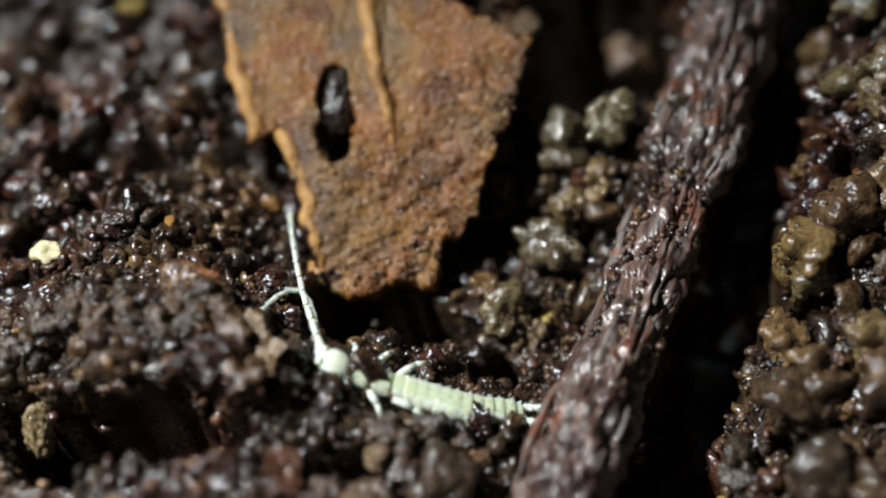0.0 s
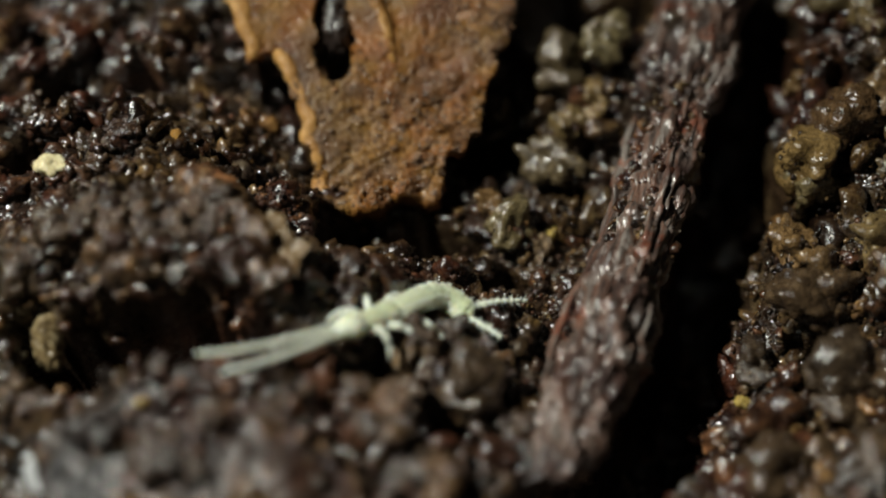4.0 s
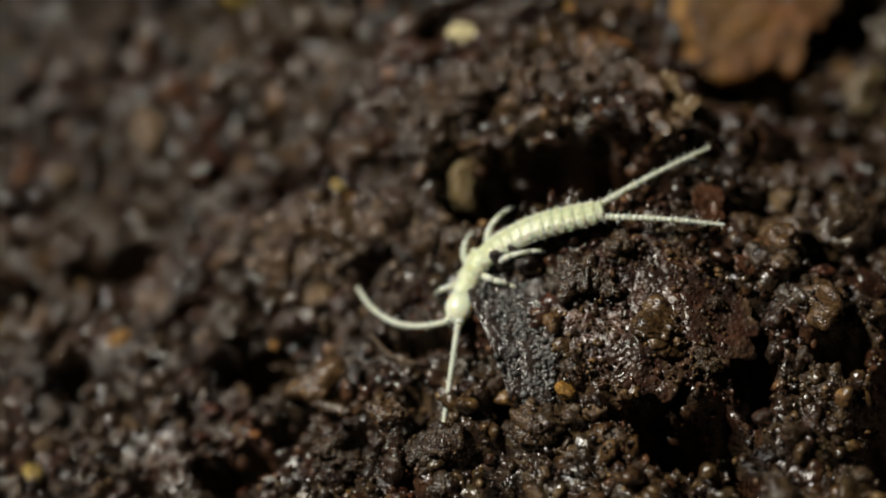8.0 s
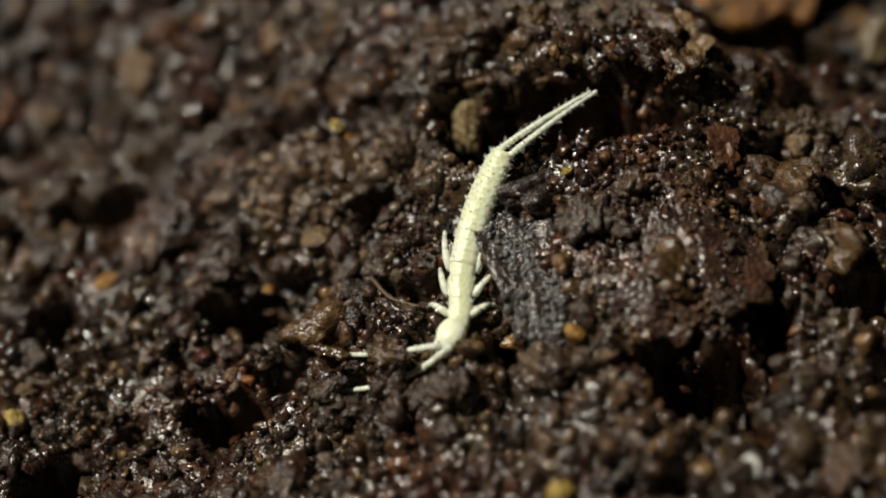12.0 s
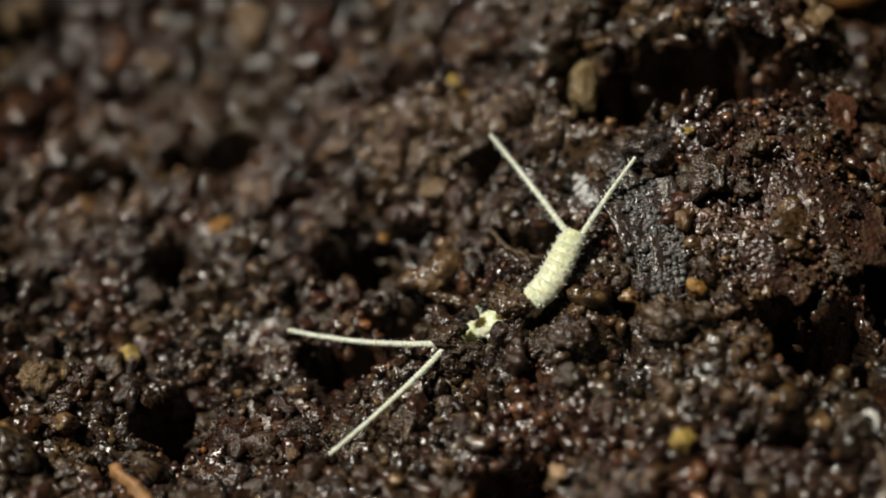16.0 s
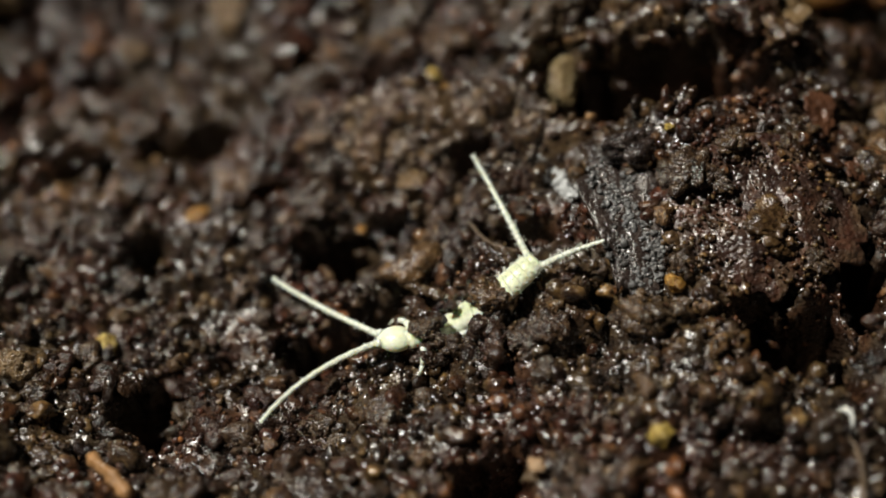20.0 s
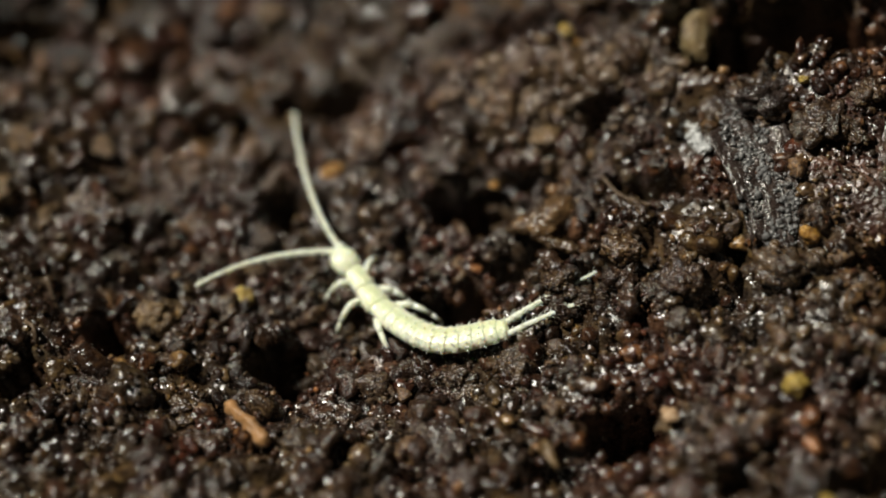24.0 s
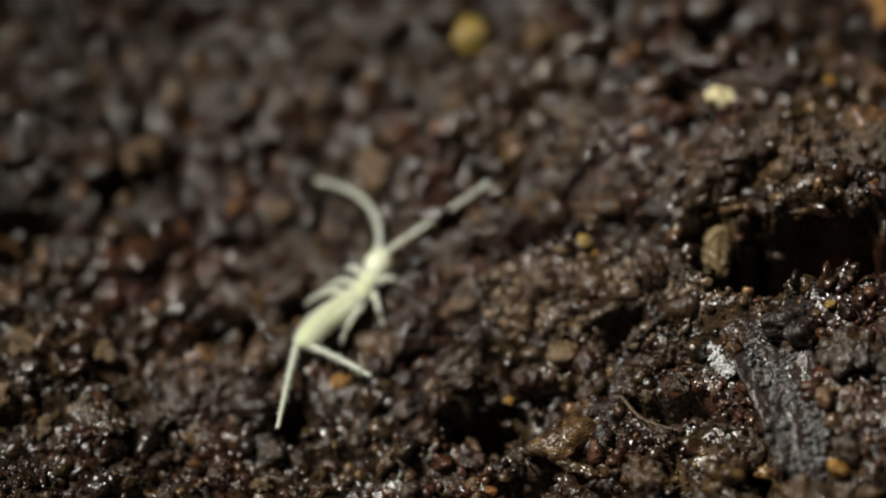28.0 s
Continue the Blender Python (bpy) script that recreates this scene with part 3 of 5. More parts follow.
thing("coarse_crumbs", heap("coarse_crumbs", shapes_big, p[rest], s[rest]), CRUMBS, label="knobbed coarse wet soil crumbs", category="soil", kind="stuff")
NEAR_CRUMBS = (p[near], np.minimum(s[near], 0.42))
COVERED = [(*q, r, 1.0) for q, r in zip(p, s)]


# ---- clods, stones and grains that can be told apart ----
CLOD_MESHES = [raw_mesh("clod", *clump(5, 40 + k, [(14, 0.28, 0.5), (55, 0.12, 0.24), (170, 0.055, 0.11)], 0.55, 0.5)) for k in range(7)]
FAR_CLOD_MESHES = [raw_mesh("clod", *clump(4, 50 + k, [(14, 0.25, 0.45), (60, 0.12, 0.22)], 0.5, 0.6)) for k in range(7)]
STONE_MESHES = [raw_mesh("stone", *clump(4, 60 + k, [(12, 0.28, 0.55), (44, 0.11, 0.22)], 0.58, 0.5)) for k in range(7)]
LOOSE_MESHES = [raw_mesh("crumb", *shape) for shape in shapes_big]
GRAIN_MESHES = [raw_mesh("grain", *lump(3, 80 + k, 0.5, 0.3, 1.3)) for k in range(6)]


def coloured(mesh, mat):
    m = mesh.copy()
    m.materials.append(mat)
    return m


def set_down(name, meshes, mat, rows, label, category, group, flat=0.8, lift=0.15):
    """Sets single pieces down on the soil: place and width in millimetres."""
    own = [coloured(m, mat) for m in meshes]
    for k, (x, y, w) in enumerate(rows):
        r = w / 2
        ob = thing(name, own[k % len(own)], None, None, None, label, category, group)
        z = float(ground(x, y)) + lift * r
        if name.endswith("grain"):
            ring = np.linspace(0, 2 * math.pi, 9)
            z = max(z, float(ground(x + 1.3 * r * np.cos(ring), y + 1.3 * r * np.sin(ring)).mean()) + lift * r, float(walkway(x, y)) - 0.35 + r)
        if trail_gap(x, y) < 0.5 + r:
            z = min(z, float(walkway(x, y)) + 0.2 - r * flat)
        turn = at(x, y, z, *RNG.uniform(-25, 25, 2), RNG.uniform(0, 360))
        ob.matrix_basis = turn @ Matrix.Diagonal((r * RNG.uniform(0.9, 1.15), r * RNG.uniform(0.8, 1.05), r * flat, 1))
        if w > 0.5 and name in ("soil_clod", "mineral_crumb"):
            COVERED.append((x, y, z, r, flat))


set_down("soil_clod", CLOD_MESHES, CLOD, [(-3.77, 1.69, 1.51), (-3.04, -1.02, 0.90), (-3.44, -1.03, 0.75), (-2.34, 0.67, 0.91), (-1.70, 1.27, 0.91),
    (-2.58, 1.85, 0.77), (-1.42, 0.51, 0.76), (-1.58, -2.10, 1.04), (-0.69, -2.74, 0.87), (-5.39, 1.91, 0.96),
    (5.91, -0.34, 1.71), (12.44, 9.05, 1.67), (13.38, 7.66, 1.66), (-7.16, 4.50, 1.98), (-6.16, 6.31, 2.12),
    (1.46, 7.60, 1.5), (-0.43, 7.53, 1.4), (4.02, 7.85, 1.4), (1.77, 6.8, 0.9), (5.00, 6.6, 1.0),
    (3.76, 6.6, 0.9)], "wet dark brown clod of pressed soil crumbs", "soil clod", "soil clods", 0.55, 0.0)
bridge_mesh = coloured(CLOD_MESHES[2], CLOD)
for x, y, w, high in ((-1.5, -1.72, 1.05, 0.72), (-1.55, -2.4, 0.95, 0.35), (-3.18, -2.42, 0.8, 0.62), (-3.1, -3.0, 0.8, 0.2), (-2.35, -2.85, 0.75, 0.3), (-1.12, -1.42, 0.3, 0.55),
                      (-2.82, -2.1, 0.4, 0.5), (-3.5, -2.78, 0.32, 0.42), (-2.85, -2.72, 0.45, 0.5), (-2.49, -1.67, 0.34, 0.42), (-1.88, -2.36, 0.36, 0.42)):
    ob = thing("soil_clod", bridge_mesh, None, None, None, "wet dark soil clod bridging a narrow burrow", "soil clod", "soil clods")
    ob.matrix_basis = at(x, y, float(walkway(x, y)) + high, *RNG.uniform(-25, 25, 2), RNG.uniform(0, 360)) @ Matrix.Diagonal((w / 2, w / 2.2, w / 2.5, 1))


for x, y, w, high in ((9.85, 4.35, 1.0, 0.4), (10.65, 4.75, 0.9, 0.3), (11.35, 4.7, 0.8, 0.25)):
    ob = thing("soil_clod", bridge_mesh, None, None, None, "wet dark soil clod beside the insect trail", "soil clod", "soil clods")
    ob.matrix_basis = at(x, y, float(walkway(x, y)) + high, *RNG.uniform(-25, 25, 2), RNG.uniform(0, 360)) @ Matrix.Diagonal((w / 2, w / 2.2, w / 2.5, 1))


def clear_of(x, y, gap, rows):
    return not over_pit(x, y, gap) and not on_plate(x, y) and all(math.hypot(x - a, y - b) > gap + c / 2 for a, b, c in rows)


strewn_clods = [(x + RNG.uniform(-1, 1), y + RNG.uniform(-1, 1), RNG.uniform(0.7, 1.5)) for x in np.arange(-20, 15, 2.0) for y in np.arange(-9.5, 8, 2.0)]
set_down("soil_clod", CLOD_MESHES, CLOD, [c for c in strewn_clods if trail_gap(c[0], c[1]) > 0.6 + c[2] / 2 and clear_of(c[0], c[1], c[2] / 2 + 0.1, AMBER_ROWS + YELLOW_ROWS + TAN_ROWS) and not (0.8 < c[0] < 3.6 and -3.4 < c[1] < 3) and not (-5 < c[0] < 8 and c[1] < -3 and c[2] > 1.0)],
         "wet dark brown clod of pressed soil crumbs", "soil clod", "soil clods", 0.6, 0.0)
far_clods = [(x + RNG.uniform(-1, 1), y + RNG.uniform(-1, 1), RNG.uniform(0.8, 2.0)) for x in range(-22, 26, 4) for y in range(7, 22, 4)]
set_down("soil_clod", FAR_CLOD_MESHES, CLOD, [c for c in far_clods if not (5 < c[0] < 14.5 and c[1] > 8.5) and not over_pit(*c[:2], c[2] / 2)],
         "wet dark brown clod of pressed soil crumbs", "soil clod", "soil clods", 0.6, 0.1)
bank = [(x + RNG.uniform(-0.7, 0.7), y + RNG.uniform(-0.7, 0.7), RNG.uniform(0.7, 1.6)) for x in (18.6, 19.8, 21.0, 22.2, 23.4) for y in np.arange(-2, 22, 1.5)
        if x > 17.8 + 0.32 * (y - 3)]
set_down("mineral_crumb", FAR_CLOD_MESHES, PALE_CLOD, [b for b in bank if b[1] > 6], "rounded olive-tan wet crumb on the soil bank", "soil crumb", "bank crumbs", 0.9, 0.4)
set_down("mineral_crumb", FAR_CLOD_MESHES, STONE, [b for b in bank if b[1] <= 6], "rounded olive-brown wet crumb on the soil bank", "soil crumb", "bank crumbs", 0.85, 0.3)
set_down("mineral_crumb", STONE_MESHES, STONE, [(6.50, 5.25, 1.25), (9.39, 4.58, 1.16), (10.28, 4.98, 1.09), (9.31, 1.99, 1.04), (10.98, 3.04, 1.68),
    (8.98, 1.29, 0.81), (9.55, 0.53, 1.17), (10.22, 0.18, 1.17), (2.48, 1.99, 1.31), (3.90, 1.09, 1.01),
    (3.30, 1.11, 0.80), (2.37, -2.54, 1.13), (3.21, -3.34, 0.77), (-9.51, -3.79, 0.90), (-3.81, 4.31, 1.09),
    (-2.74, 4.26, 1.23), (-4.68, 3.70, 0.93), (-6.34, 2.46, 0.93), (-8.77, 3.48, 1.13), (10.32, -4.68, 0.71),
    (2.63, -2.78, 1.07), (-5.06, 1.71, 0.78), (1.06, 6.60, 1.08), (0.29, 6.33, 0.93), (1.82, 6.85, 0.93),
    (-3.86, 1.65, 1.65), (8.13, 8.62, 0.92), (7.37, 6.22, 0.85),
    (9.79, 4.08, 1.33), (8.87, 5.67, 0.85), (2.44, 6.5, 0.9), (0.69, 6.82, 1.0), (9.29, -6.06, 0.83),
    (8.47, -5.04, 1.25), (5.94, -5.84, 0.83), (21.47, 17.81, 1.90), (21.65, 10.11, 1.80), (18.85, 9.67, 1.78),
    (19.72, 5.60, 1.74), (17.57, 5.64, 1.71), (20.57, 3.27, 1.86), (19.36, 9.81, 1.16), (9.38, 2.59, 0.97),
    (9.17, 1.46, 0.82)], "wet grey-brown mineral crumb lying on the soil", "stone", "mineral crumbs", 0.85, 0.3)
set_down("mineral_crumb", FAR_CLOD_MESHES, PALE_CLOD, [(13.94, 10.63, 1.54), (14.40, 11.67, 0.93), (12.41, 8.87, 1.21), (12.87, 8.52, 0.91), (12.06, 9.54, 0.76),
    (14.34, 13.48, 1.42), (13.34, 17.38, 1.03), (15.82, 13.97, 1.41), (16.30, 18.50, 1.21), (15.37, 15.03, 0.80),
    (12.51, 12.91, 0.79), (15.24, 12.22, 0.93)], "olive-tan wet soil crumb between leaf and twig", "soil crumb", "bank crumbs", 0.95, 0.8)
ridge = [(RNG.uniform(-0.5, 6.0), RNG.uniform(6.3, 7.9), RNG.uniform(0.35, 0.8)) for _ in range(80)]
ridge = [c for c in ridge if math.hypot(c[0] - 6.7, c[1] - 6.0) > 1.3]
set_down("mineral_crumb", STONE_MESHES, STONE, ridge, "glossy rounded crumb stacked on the ridge over the hollow", "soil crumb", "ridge crumbs", 0.95, 0.6)
set_down("amber_grain", GRAIN_MESHES, AMBER, AMBER_ROWS, "glossy orange-amber mineral grain", "grain", "amber grains", 0.75, 0.5)
set_down("yellow_grain", GRAIN_MESHES, YELLOW, YELLOW_ROWS, "ochre yellow grain lying on the soil", "grain", "yellow grains", 0.8, 0.55)
set_down("tan_grain", STONE_MESHES, TAN, TAN_ROWS, "brown-tan rounded grain half sunk in the soil", "grain", "tan grains", 0.8, -0.1)
set_down("pink_grain", GRAIN_MESHES, PINK, [(-0.43, -6.56, 0.44), (-0.14, 7.44, 0.44)], "dull pinkish grain on the soil", "grain", "", 0.85, 0.6)
set_down("pale_grain", GRAIN_MESHES, PALE, [(1.02, 9.57, 0.78)], "bright cream-coloured quartz grain", "grain", "", 0.8, 0.7)
set_down("white_speck", GRAIN_MESHES, WHITE, [(-11.59, 1.27, 0.25), (-17.15, -6.94, 0.37), (-9.12, 9.32, 0.31)], "tiny white speck on the soil", "speck",
         "white specks", 0.9, 0.8)

# ---- the rotten leaf ----
LEAF_EDGE = [(4.9, 20.5), (5.3, 17.6), (5.4, 15.6), (6.05, 13.4), (6.7, 13.8), (7.2, 12.2), (7.35, 10.7), (7.5, 9.6), (8.7, 9.25), (9.65, 9.65),
             (10.75, 9.7), (11.0, 10.5), (12.0, 11.35), (12.3, 12.35), (13.15, 13.7), (13.85, 15.7), (12.8, 16.2), (11.5, 16.8), (10.7, 17.8), (10.4, 20.5)]


def leaf_height(x, y):
    z = -0.9 + 0.5 * (y - 9.5) - 0.012 * (y - 9.5) ** 2
    rib = 9.45 + 0.3 * np.exp(-((y - 13.5) / 1.2) ** 2)
    z = z + 0.16 * np.exp(-(((x - rib) / 0.22) ** 2)) * (y > 13.3) - 0.06 * (x - 9.5) + 0.25 * lattice(x, y, 2.2, 31)
    rugged = 0.3 + 0.5 / (1 + np.exp((y - 12.6 - 0.75 * (x - 9.0)) * 1.2))
    tip = 1 / (1 + np.exp((y - 11.6 - 0.45 * (x - 8.5)) * 1.6))
    strata = np.abs(lattice(x * 0.35 + y * 0.1, y - 0.35 * x, 0.26, 40))
    grain = 0.07 * (cobbles(x + 0.2 * lattice(x, y, 0.5, 39), y, 0.30, 38) - 0.8) + 0.07 * np.abs(lattice(x, y, 0.16, 33))
    return z + rugged * (0.14 * lattice(x, y, 0.55, 32) + grain) + tip * (0.24 * strata + 0.12 * lattice(x, y, 0.3, 41))


def inside(x, y, edge):
    hit = np.zeros(x.shape, bool)
    for (ax, ay), (bx, by) in zip(edge, edge[1:] + edge[:1]):
        cross = ((ay > y) != (by > y)) & (x < (bx - ax) * (y - ay) / (by - ay + 1e-9) + ax)
        hit ^= cross
    return hit


def build_leaf():
    step = 0.06
    xs, ys = np.arange(4.4, 14.6, step), np.arange(8.7, 20.4, step)
    x, y = np.meshgrid(xs, ys, indexing="ij")
    a, b = len(xs), len(ys)
    jx, jy = x + 0.14 * lattice(x, y, 0.45, 34) + 0.1 * lattice(x, y, 0.2, 35), y + 0.16 * lattice(x, y, 0.4, 36)
    solid = inside(jx, jy, LEAF_EDGE)
    hole = ((jx - 8.3 - 0.05 * (jy - 14)) / 0.5) ** 2 + ((jy - 13.98) / 1.3) ** 2 < 1
    solid &= ~hole
    cell = solid[:-1, :-1] & solid[1:, :-1] & solid[:-1, 1:] & solid[1:, 1:]
    z = leaf_height(x, y)
    thick = 0.16 + 0.12 * np.abs(lattice(x, y, 0.7, 37)) + 0.35 * np.exp(-((y - 9.3) / 1.1) ** 2)
    top = np.stack([x, y, z], -1).reshape(-1, 3)
    under = np.stack([x, y, z - thick], -1).reshape(-1, 3)
    i, j = np.nonzero(cell)
    q = np.stack([i * b + j, (i + 1) * b + j, (i + 1) * b + j + 1, i * b + j + 1], -1)
    faces, n = [q, q[:, ::-1] + a * b], a * b
    pad = np.pad(cell, 1)
    for di, dj, e0, e1 in ((-1, 0, 3, 0), (1, 0, 1, 2), (0, -1, 0, 1), (0, 1, 2, 3)):
        rim = q[~pad[i + 1 + di, j + 1 + dj]]
        faces.append(np.stack([rim[:, e1], rim[:, e0], rim[:, e0] + n, rim[:, e1] + n], -1))
    faces = np.concatenate(faces)
    used, index = np.unique(faces, return_inverse=True)
    blade = raw_mesh("blade", np.concatenate([top, under])[used], index.reshape(-1, 4))
    leaf = tagged(new("leaf"), "torn rotting orange-brown leaf piece resting on the soil", "leaf")
    part("blade", blade, LEAF, leaf, "wet pitted brown leaf blade with a hole")
    line = [(9.35, 20.3), (9.38, 17.2), (9.46, 15.5), (9.7, 14.2), (9.85, 13.2)]
    pts = smooth_line([(px, py, 0) for px, py in line], 40)
    pts[:, 2] = leaf_height(pts[:, 0], pts[:, 1]) - 0.17
    part("midrib", raw_mesh("midrib", *rod(pts, np.linspace(0.3, 0.15, 40), 10, 0.3, 3)), RIB, leaf, "raised orange midrib")
    for name, line in (("margin", [(5.2, 19.5), (5.42, 17.4), (5.6, 15.7), (6.15, 13.5)]), ("margin", [(6.85, 13.7), (7.35, 12.2), (7.5, 10.8), (7.65, 9.9)])):
        pts = smooth_line([(px, py, 0) for px, py in line], 40)
        pts[:, 0] += 0.1 * lattice(pts[:, 1], pts[:, 1], 0.5, 8)
        pts[:, 2] = leaf_height(pts[:, 0], pts[:, 1]) - 0.14
        part(name, raw_mesh(name, *rod(pts, 0.21 + 0.09 * lattice(pts[:, 1], pts[:, 1] * 0, 0.7, 9), 10, 0.35, 5)), RIB, leaf, "yellowed curled leaf margin")
    return leaf


build_leaf()
lx, ly = RNG.uniform(5.2, 13.8, 15000), RNG.uniform(9.2, 18.5, 15000)
dirt = 1.0 / (1 + np.exp((ly - 12.2 - 0.75 * (lx - 8.5)) * 1.3)) + 0.03 + 0.55 * lattice(lx, ly, 1.3, 51)
hole = ((lx - 8.35) / 0.5) ** 2 + ((ly - 14.0) / 1.35) ** 2 < 1
on = inside(lx, ly, LEAF_EDGE) & (RNG.random(15000) < dirt) & ~hole
lx, ly = lx[on], ly[on]
ls = 0.022 * 4.0 ** (RNG.random(len(lx)) ** 3.0)
thing("leaf_dirt", heap("leaf_dirt", shapes_small, np.stack([lx, ly, leaf_height(lx, ly) - ls * 0.1], 1), ls), DIRT,
      label="reddish brown dirt crumbs stuck to the leaf", category="dirt", kind="stuff")
v, f = lump(4, 91, 0.4, 0.5, 2.4)
thing("frass_pellet", raw_mesh("frass", v * np.array([0.36, 0.95, 0.4]), f), CHIP, at(8.42, 14.35, 1.25, 25, 0, -4),
      label="black knobbed frass pellet in the leaf hole", category="pellet")

# ---- the twig beside the ravine ----
TWIG = [(20.0, 21.5), (19.4, 18.3), (18.85, 15.9), (17.75, 12.8), (17.1, 10.7), (16.2, 8.2), (15.3, 6.0), (14.3, 3.8), (13.4, 1.9), (12.75, 0.5)]


def build_twig():
    n, sides = 460, 120
    c = smooth_line([(px, py, 0) for px, py in TWIG], n)
    s = np.linspace(0, 1, n)
    c[:, 2] = -0.75 - 0.2 * np.sin(s * 5) + 0.25 * s
    half = 1.14 - 0.42 * s + 0.12 * lattice(s * 23, s * 0, 1.0, 2) + 0.24 / (1 + np.exp((s - 0.36) * 90)) - 0.14 * np.exp(-((s - 0.41) / 0.035) ** 2)
    half = half + 0.22 * np.exp(-((s - 0.8) / 0.14) ** 2)
    half *= 1 - 0.45 * np.clip((s - 0.93) / 0.07, 0, 1) ** 2
    tan = np.gradient(c, axis=0)
    tan /= np.linalg.norm(tan, axis=1)[:, None]
    side = np.cross(tan, (0, 0, 1.0))
    a = np.linspace(0, 2 * math.pi, sides, endpoint=False)
    A, S = np.meshgrid(a, s * 22)
    fibre = 0.05 * lattice(A * 5.1, S * 0.45, 0.6, 4) + 0.05 * lattice(A * 11 + 0.6 * lattice(A, S, 1.0, 8), S * 1.6, 0.7, 5) + 0.03 * lattice(A * 19, S * 2.6, 0.8, 6)
    slit = np.clip(lattice(A * 3.2 + 0.5 * lattice(A, S, 1.0, 7), S * 0.3, 0.8, 9) * 3 - 1.3, 0, 1)
    crust = 0.34 * (cobbles(A * 2.2 + 0.4 * lattice(A * 3, S, 1.0, 19), S * 1.7 + 0.4 * lattice(A * 2, S, 1.0, 20), 1.0, 17) - 0.8) + 0.16 * lattice(A * 2.0, S * 1.1, 1.0, 18)
    ridge = fibre + crust - 0.18 * slit + 0.15 * (cobbles(A * 5 + 0.4 * lattice(A * 6, S * 4, 1.0, 15), S * 1.6, 1.0, 16) - 0.8) + 0.07 * (cobbles(A * 11, S * 5, 1.0, 14) - 0.8)
    r = half[:, None] * (1 + ridge)
    v = c[:, None] + (r * np.cos(a))[..., None] * side[:, None] + (r * 0.95 * np.sin(a))[..., None] * np.array([0, 0, 1.0])
    v = np.concatenate([v.reshape(-1, 3), c[:1], c[-1:] - np.array([[0.1, 0.15, 0]])])
    i, j = np.meshgrid(np.arange(n - 1), np.arange(sides), indexing="ij")
    j2 = (j + 1) % sides
    k0, k1, k2, k3 = i * sides + j, i * sides + j2, (i + 1) * sides + j2, (i + 1) * sides + j
    f = np.concatenate([np.stack([k0, k1, k2], -1).reshape(-1, 3), np.stack([k0, k2, k3], -1).reshape(-1, 3)])
    k = np.arange(sides)
    f = np.concatenate([f, np.stack([np.full(sides, n * sides + 1), (n - 1) * sides + k, (n - 1) * sides + (k + 1) % sides], -1)])
    twig = tagged(new("twig"), "wet dark rotting twig with ridged peeling bark", "twig")
    part("bark", raw_mesh("bark", v, f), BARK, twig, "dark wet fibrous bark")
    for q in range(18):
        s0 = RNG.uniform(0.03, 0.9)
        k = int(s0 * n)
        m = min(n - 2, k + int(RNG.uniform(12, 46)))
        ang = RNG.uniform(0.2, 2.9)
        idx = np.linspace(k, m, 9).astype(int)
        pts = c[idx] + (half[idx] * 1.03 * math.cos(ang))[:, None] * side[idx] + (half[idx] * 1.0 * math.sin(ang))[:, None] * np.array([0, 0, 1.0])
        rad = RNG.uniform(0.04, 0.12) * np.sin(np.linspace(0.35, math.pi - 0.3, 9))
        part("splinter", raw_mesh("splinter", *rod(pts, rad, 6, 0.5, q)), BARK, twig)
    for s0, s1, ang, off, thick in ((0.40, 0.66, 0.15, 1.22, 0.13), (0.55, 0.86, 0.3, 1.1, 0.11), (0.30, 0.42, 2.7, 1.08, 0.2)):
        idx = np.linspace(s0 * n, s1 * n, 26).astype(int)
        pts = c[idx] + (half[idx] * off * math.cos(ang))[:, None] * side[idx] + (half[idx] * off * math.sin(ang))[:, None] * np.array([0, 0, 1.0])
        pts += 0.08 * np.stack([lattice(pts[:, 1], pts[:, 1] * 0, 0.8, 71), pts[:, 0] * 0, lattice(pts[:, 1], pts[:, 1] * 0, 0.6, 72)], 1)
        rad = thick * np.sin(np.linspace(0.5, math.pi - 0.3, 26)) ** 0.5
        part("bark_strip", raw_mesh("bark_strip", *rod(pts, rad, 10, 0.6, int(s0 * 40))), BARK, twig, "peeling strip of grey wet bark")
    return twig


build_twig()
tw = smooth_line([(px, py, 0) for px, py in TWIG], 400)
tk = RNG.integers(30, 396, 2000)
tn = np.stack([np.gradient(tw[:, 1]), -np.gradient(tw[:, 0])], 1)
tn /= np.linalg.norm(tn, axis=1)[:, None]
ta = RNG.uniform(-1, 1, 2000) ** 3
tr = np.where(RNG.random(2000) < 0.5, -0.75 + 0.25 * ta, 0.9 * ta)
tp = tw[tk, :2] - tn[tk] * tr[:, None]
ts = 0.03 * 6.0 ** (RNG.random(2000) ** 1.8)
th = -0.75 + 0.75 * np.sqrt(np.maximum(0.05, 1 - (tr / 1.02) ** 2))
thing("twig_dirt", heap("twig_dirt", shapes_small, np.column_stack([tp, th]), ts), CRUMBS, label="wet brown soil crumbs stuck to the twig", category="dirt", kind="stuff")


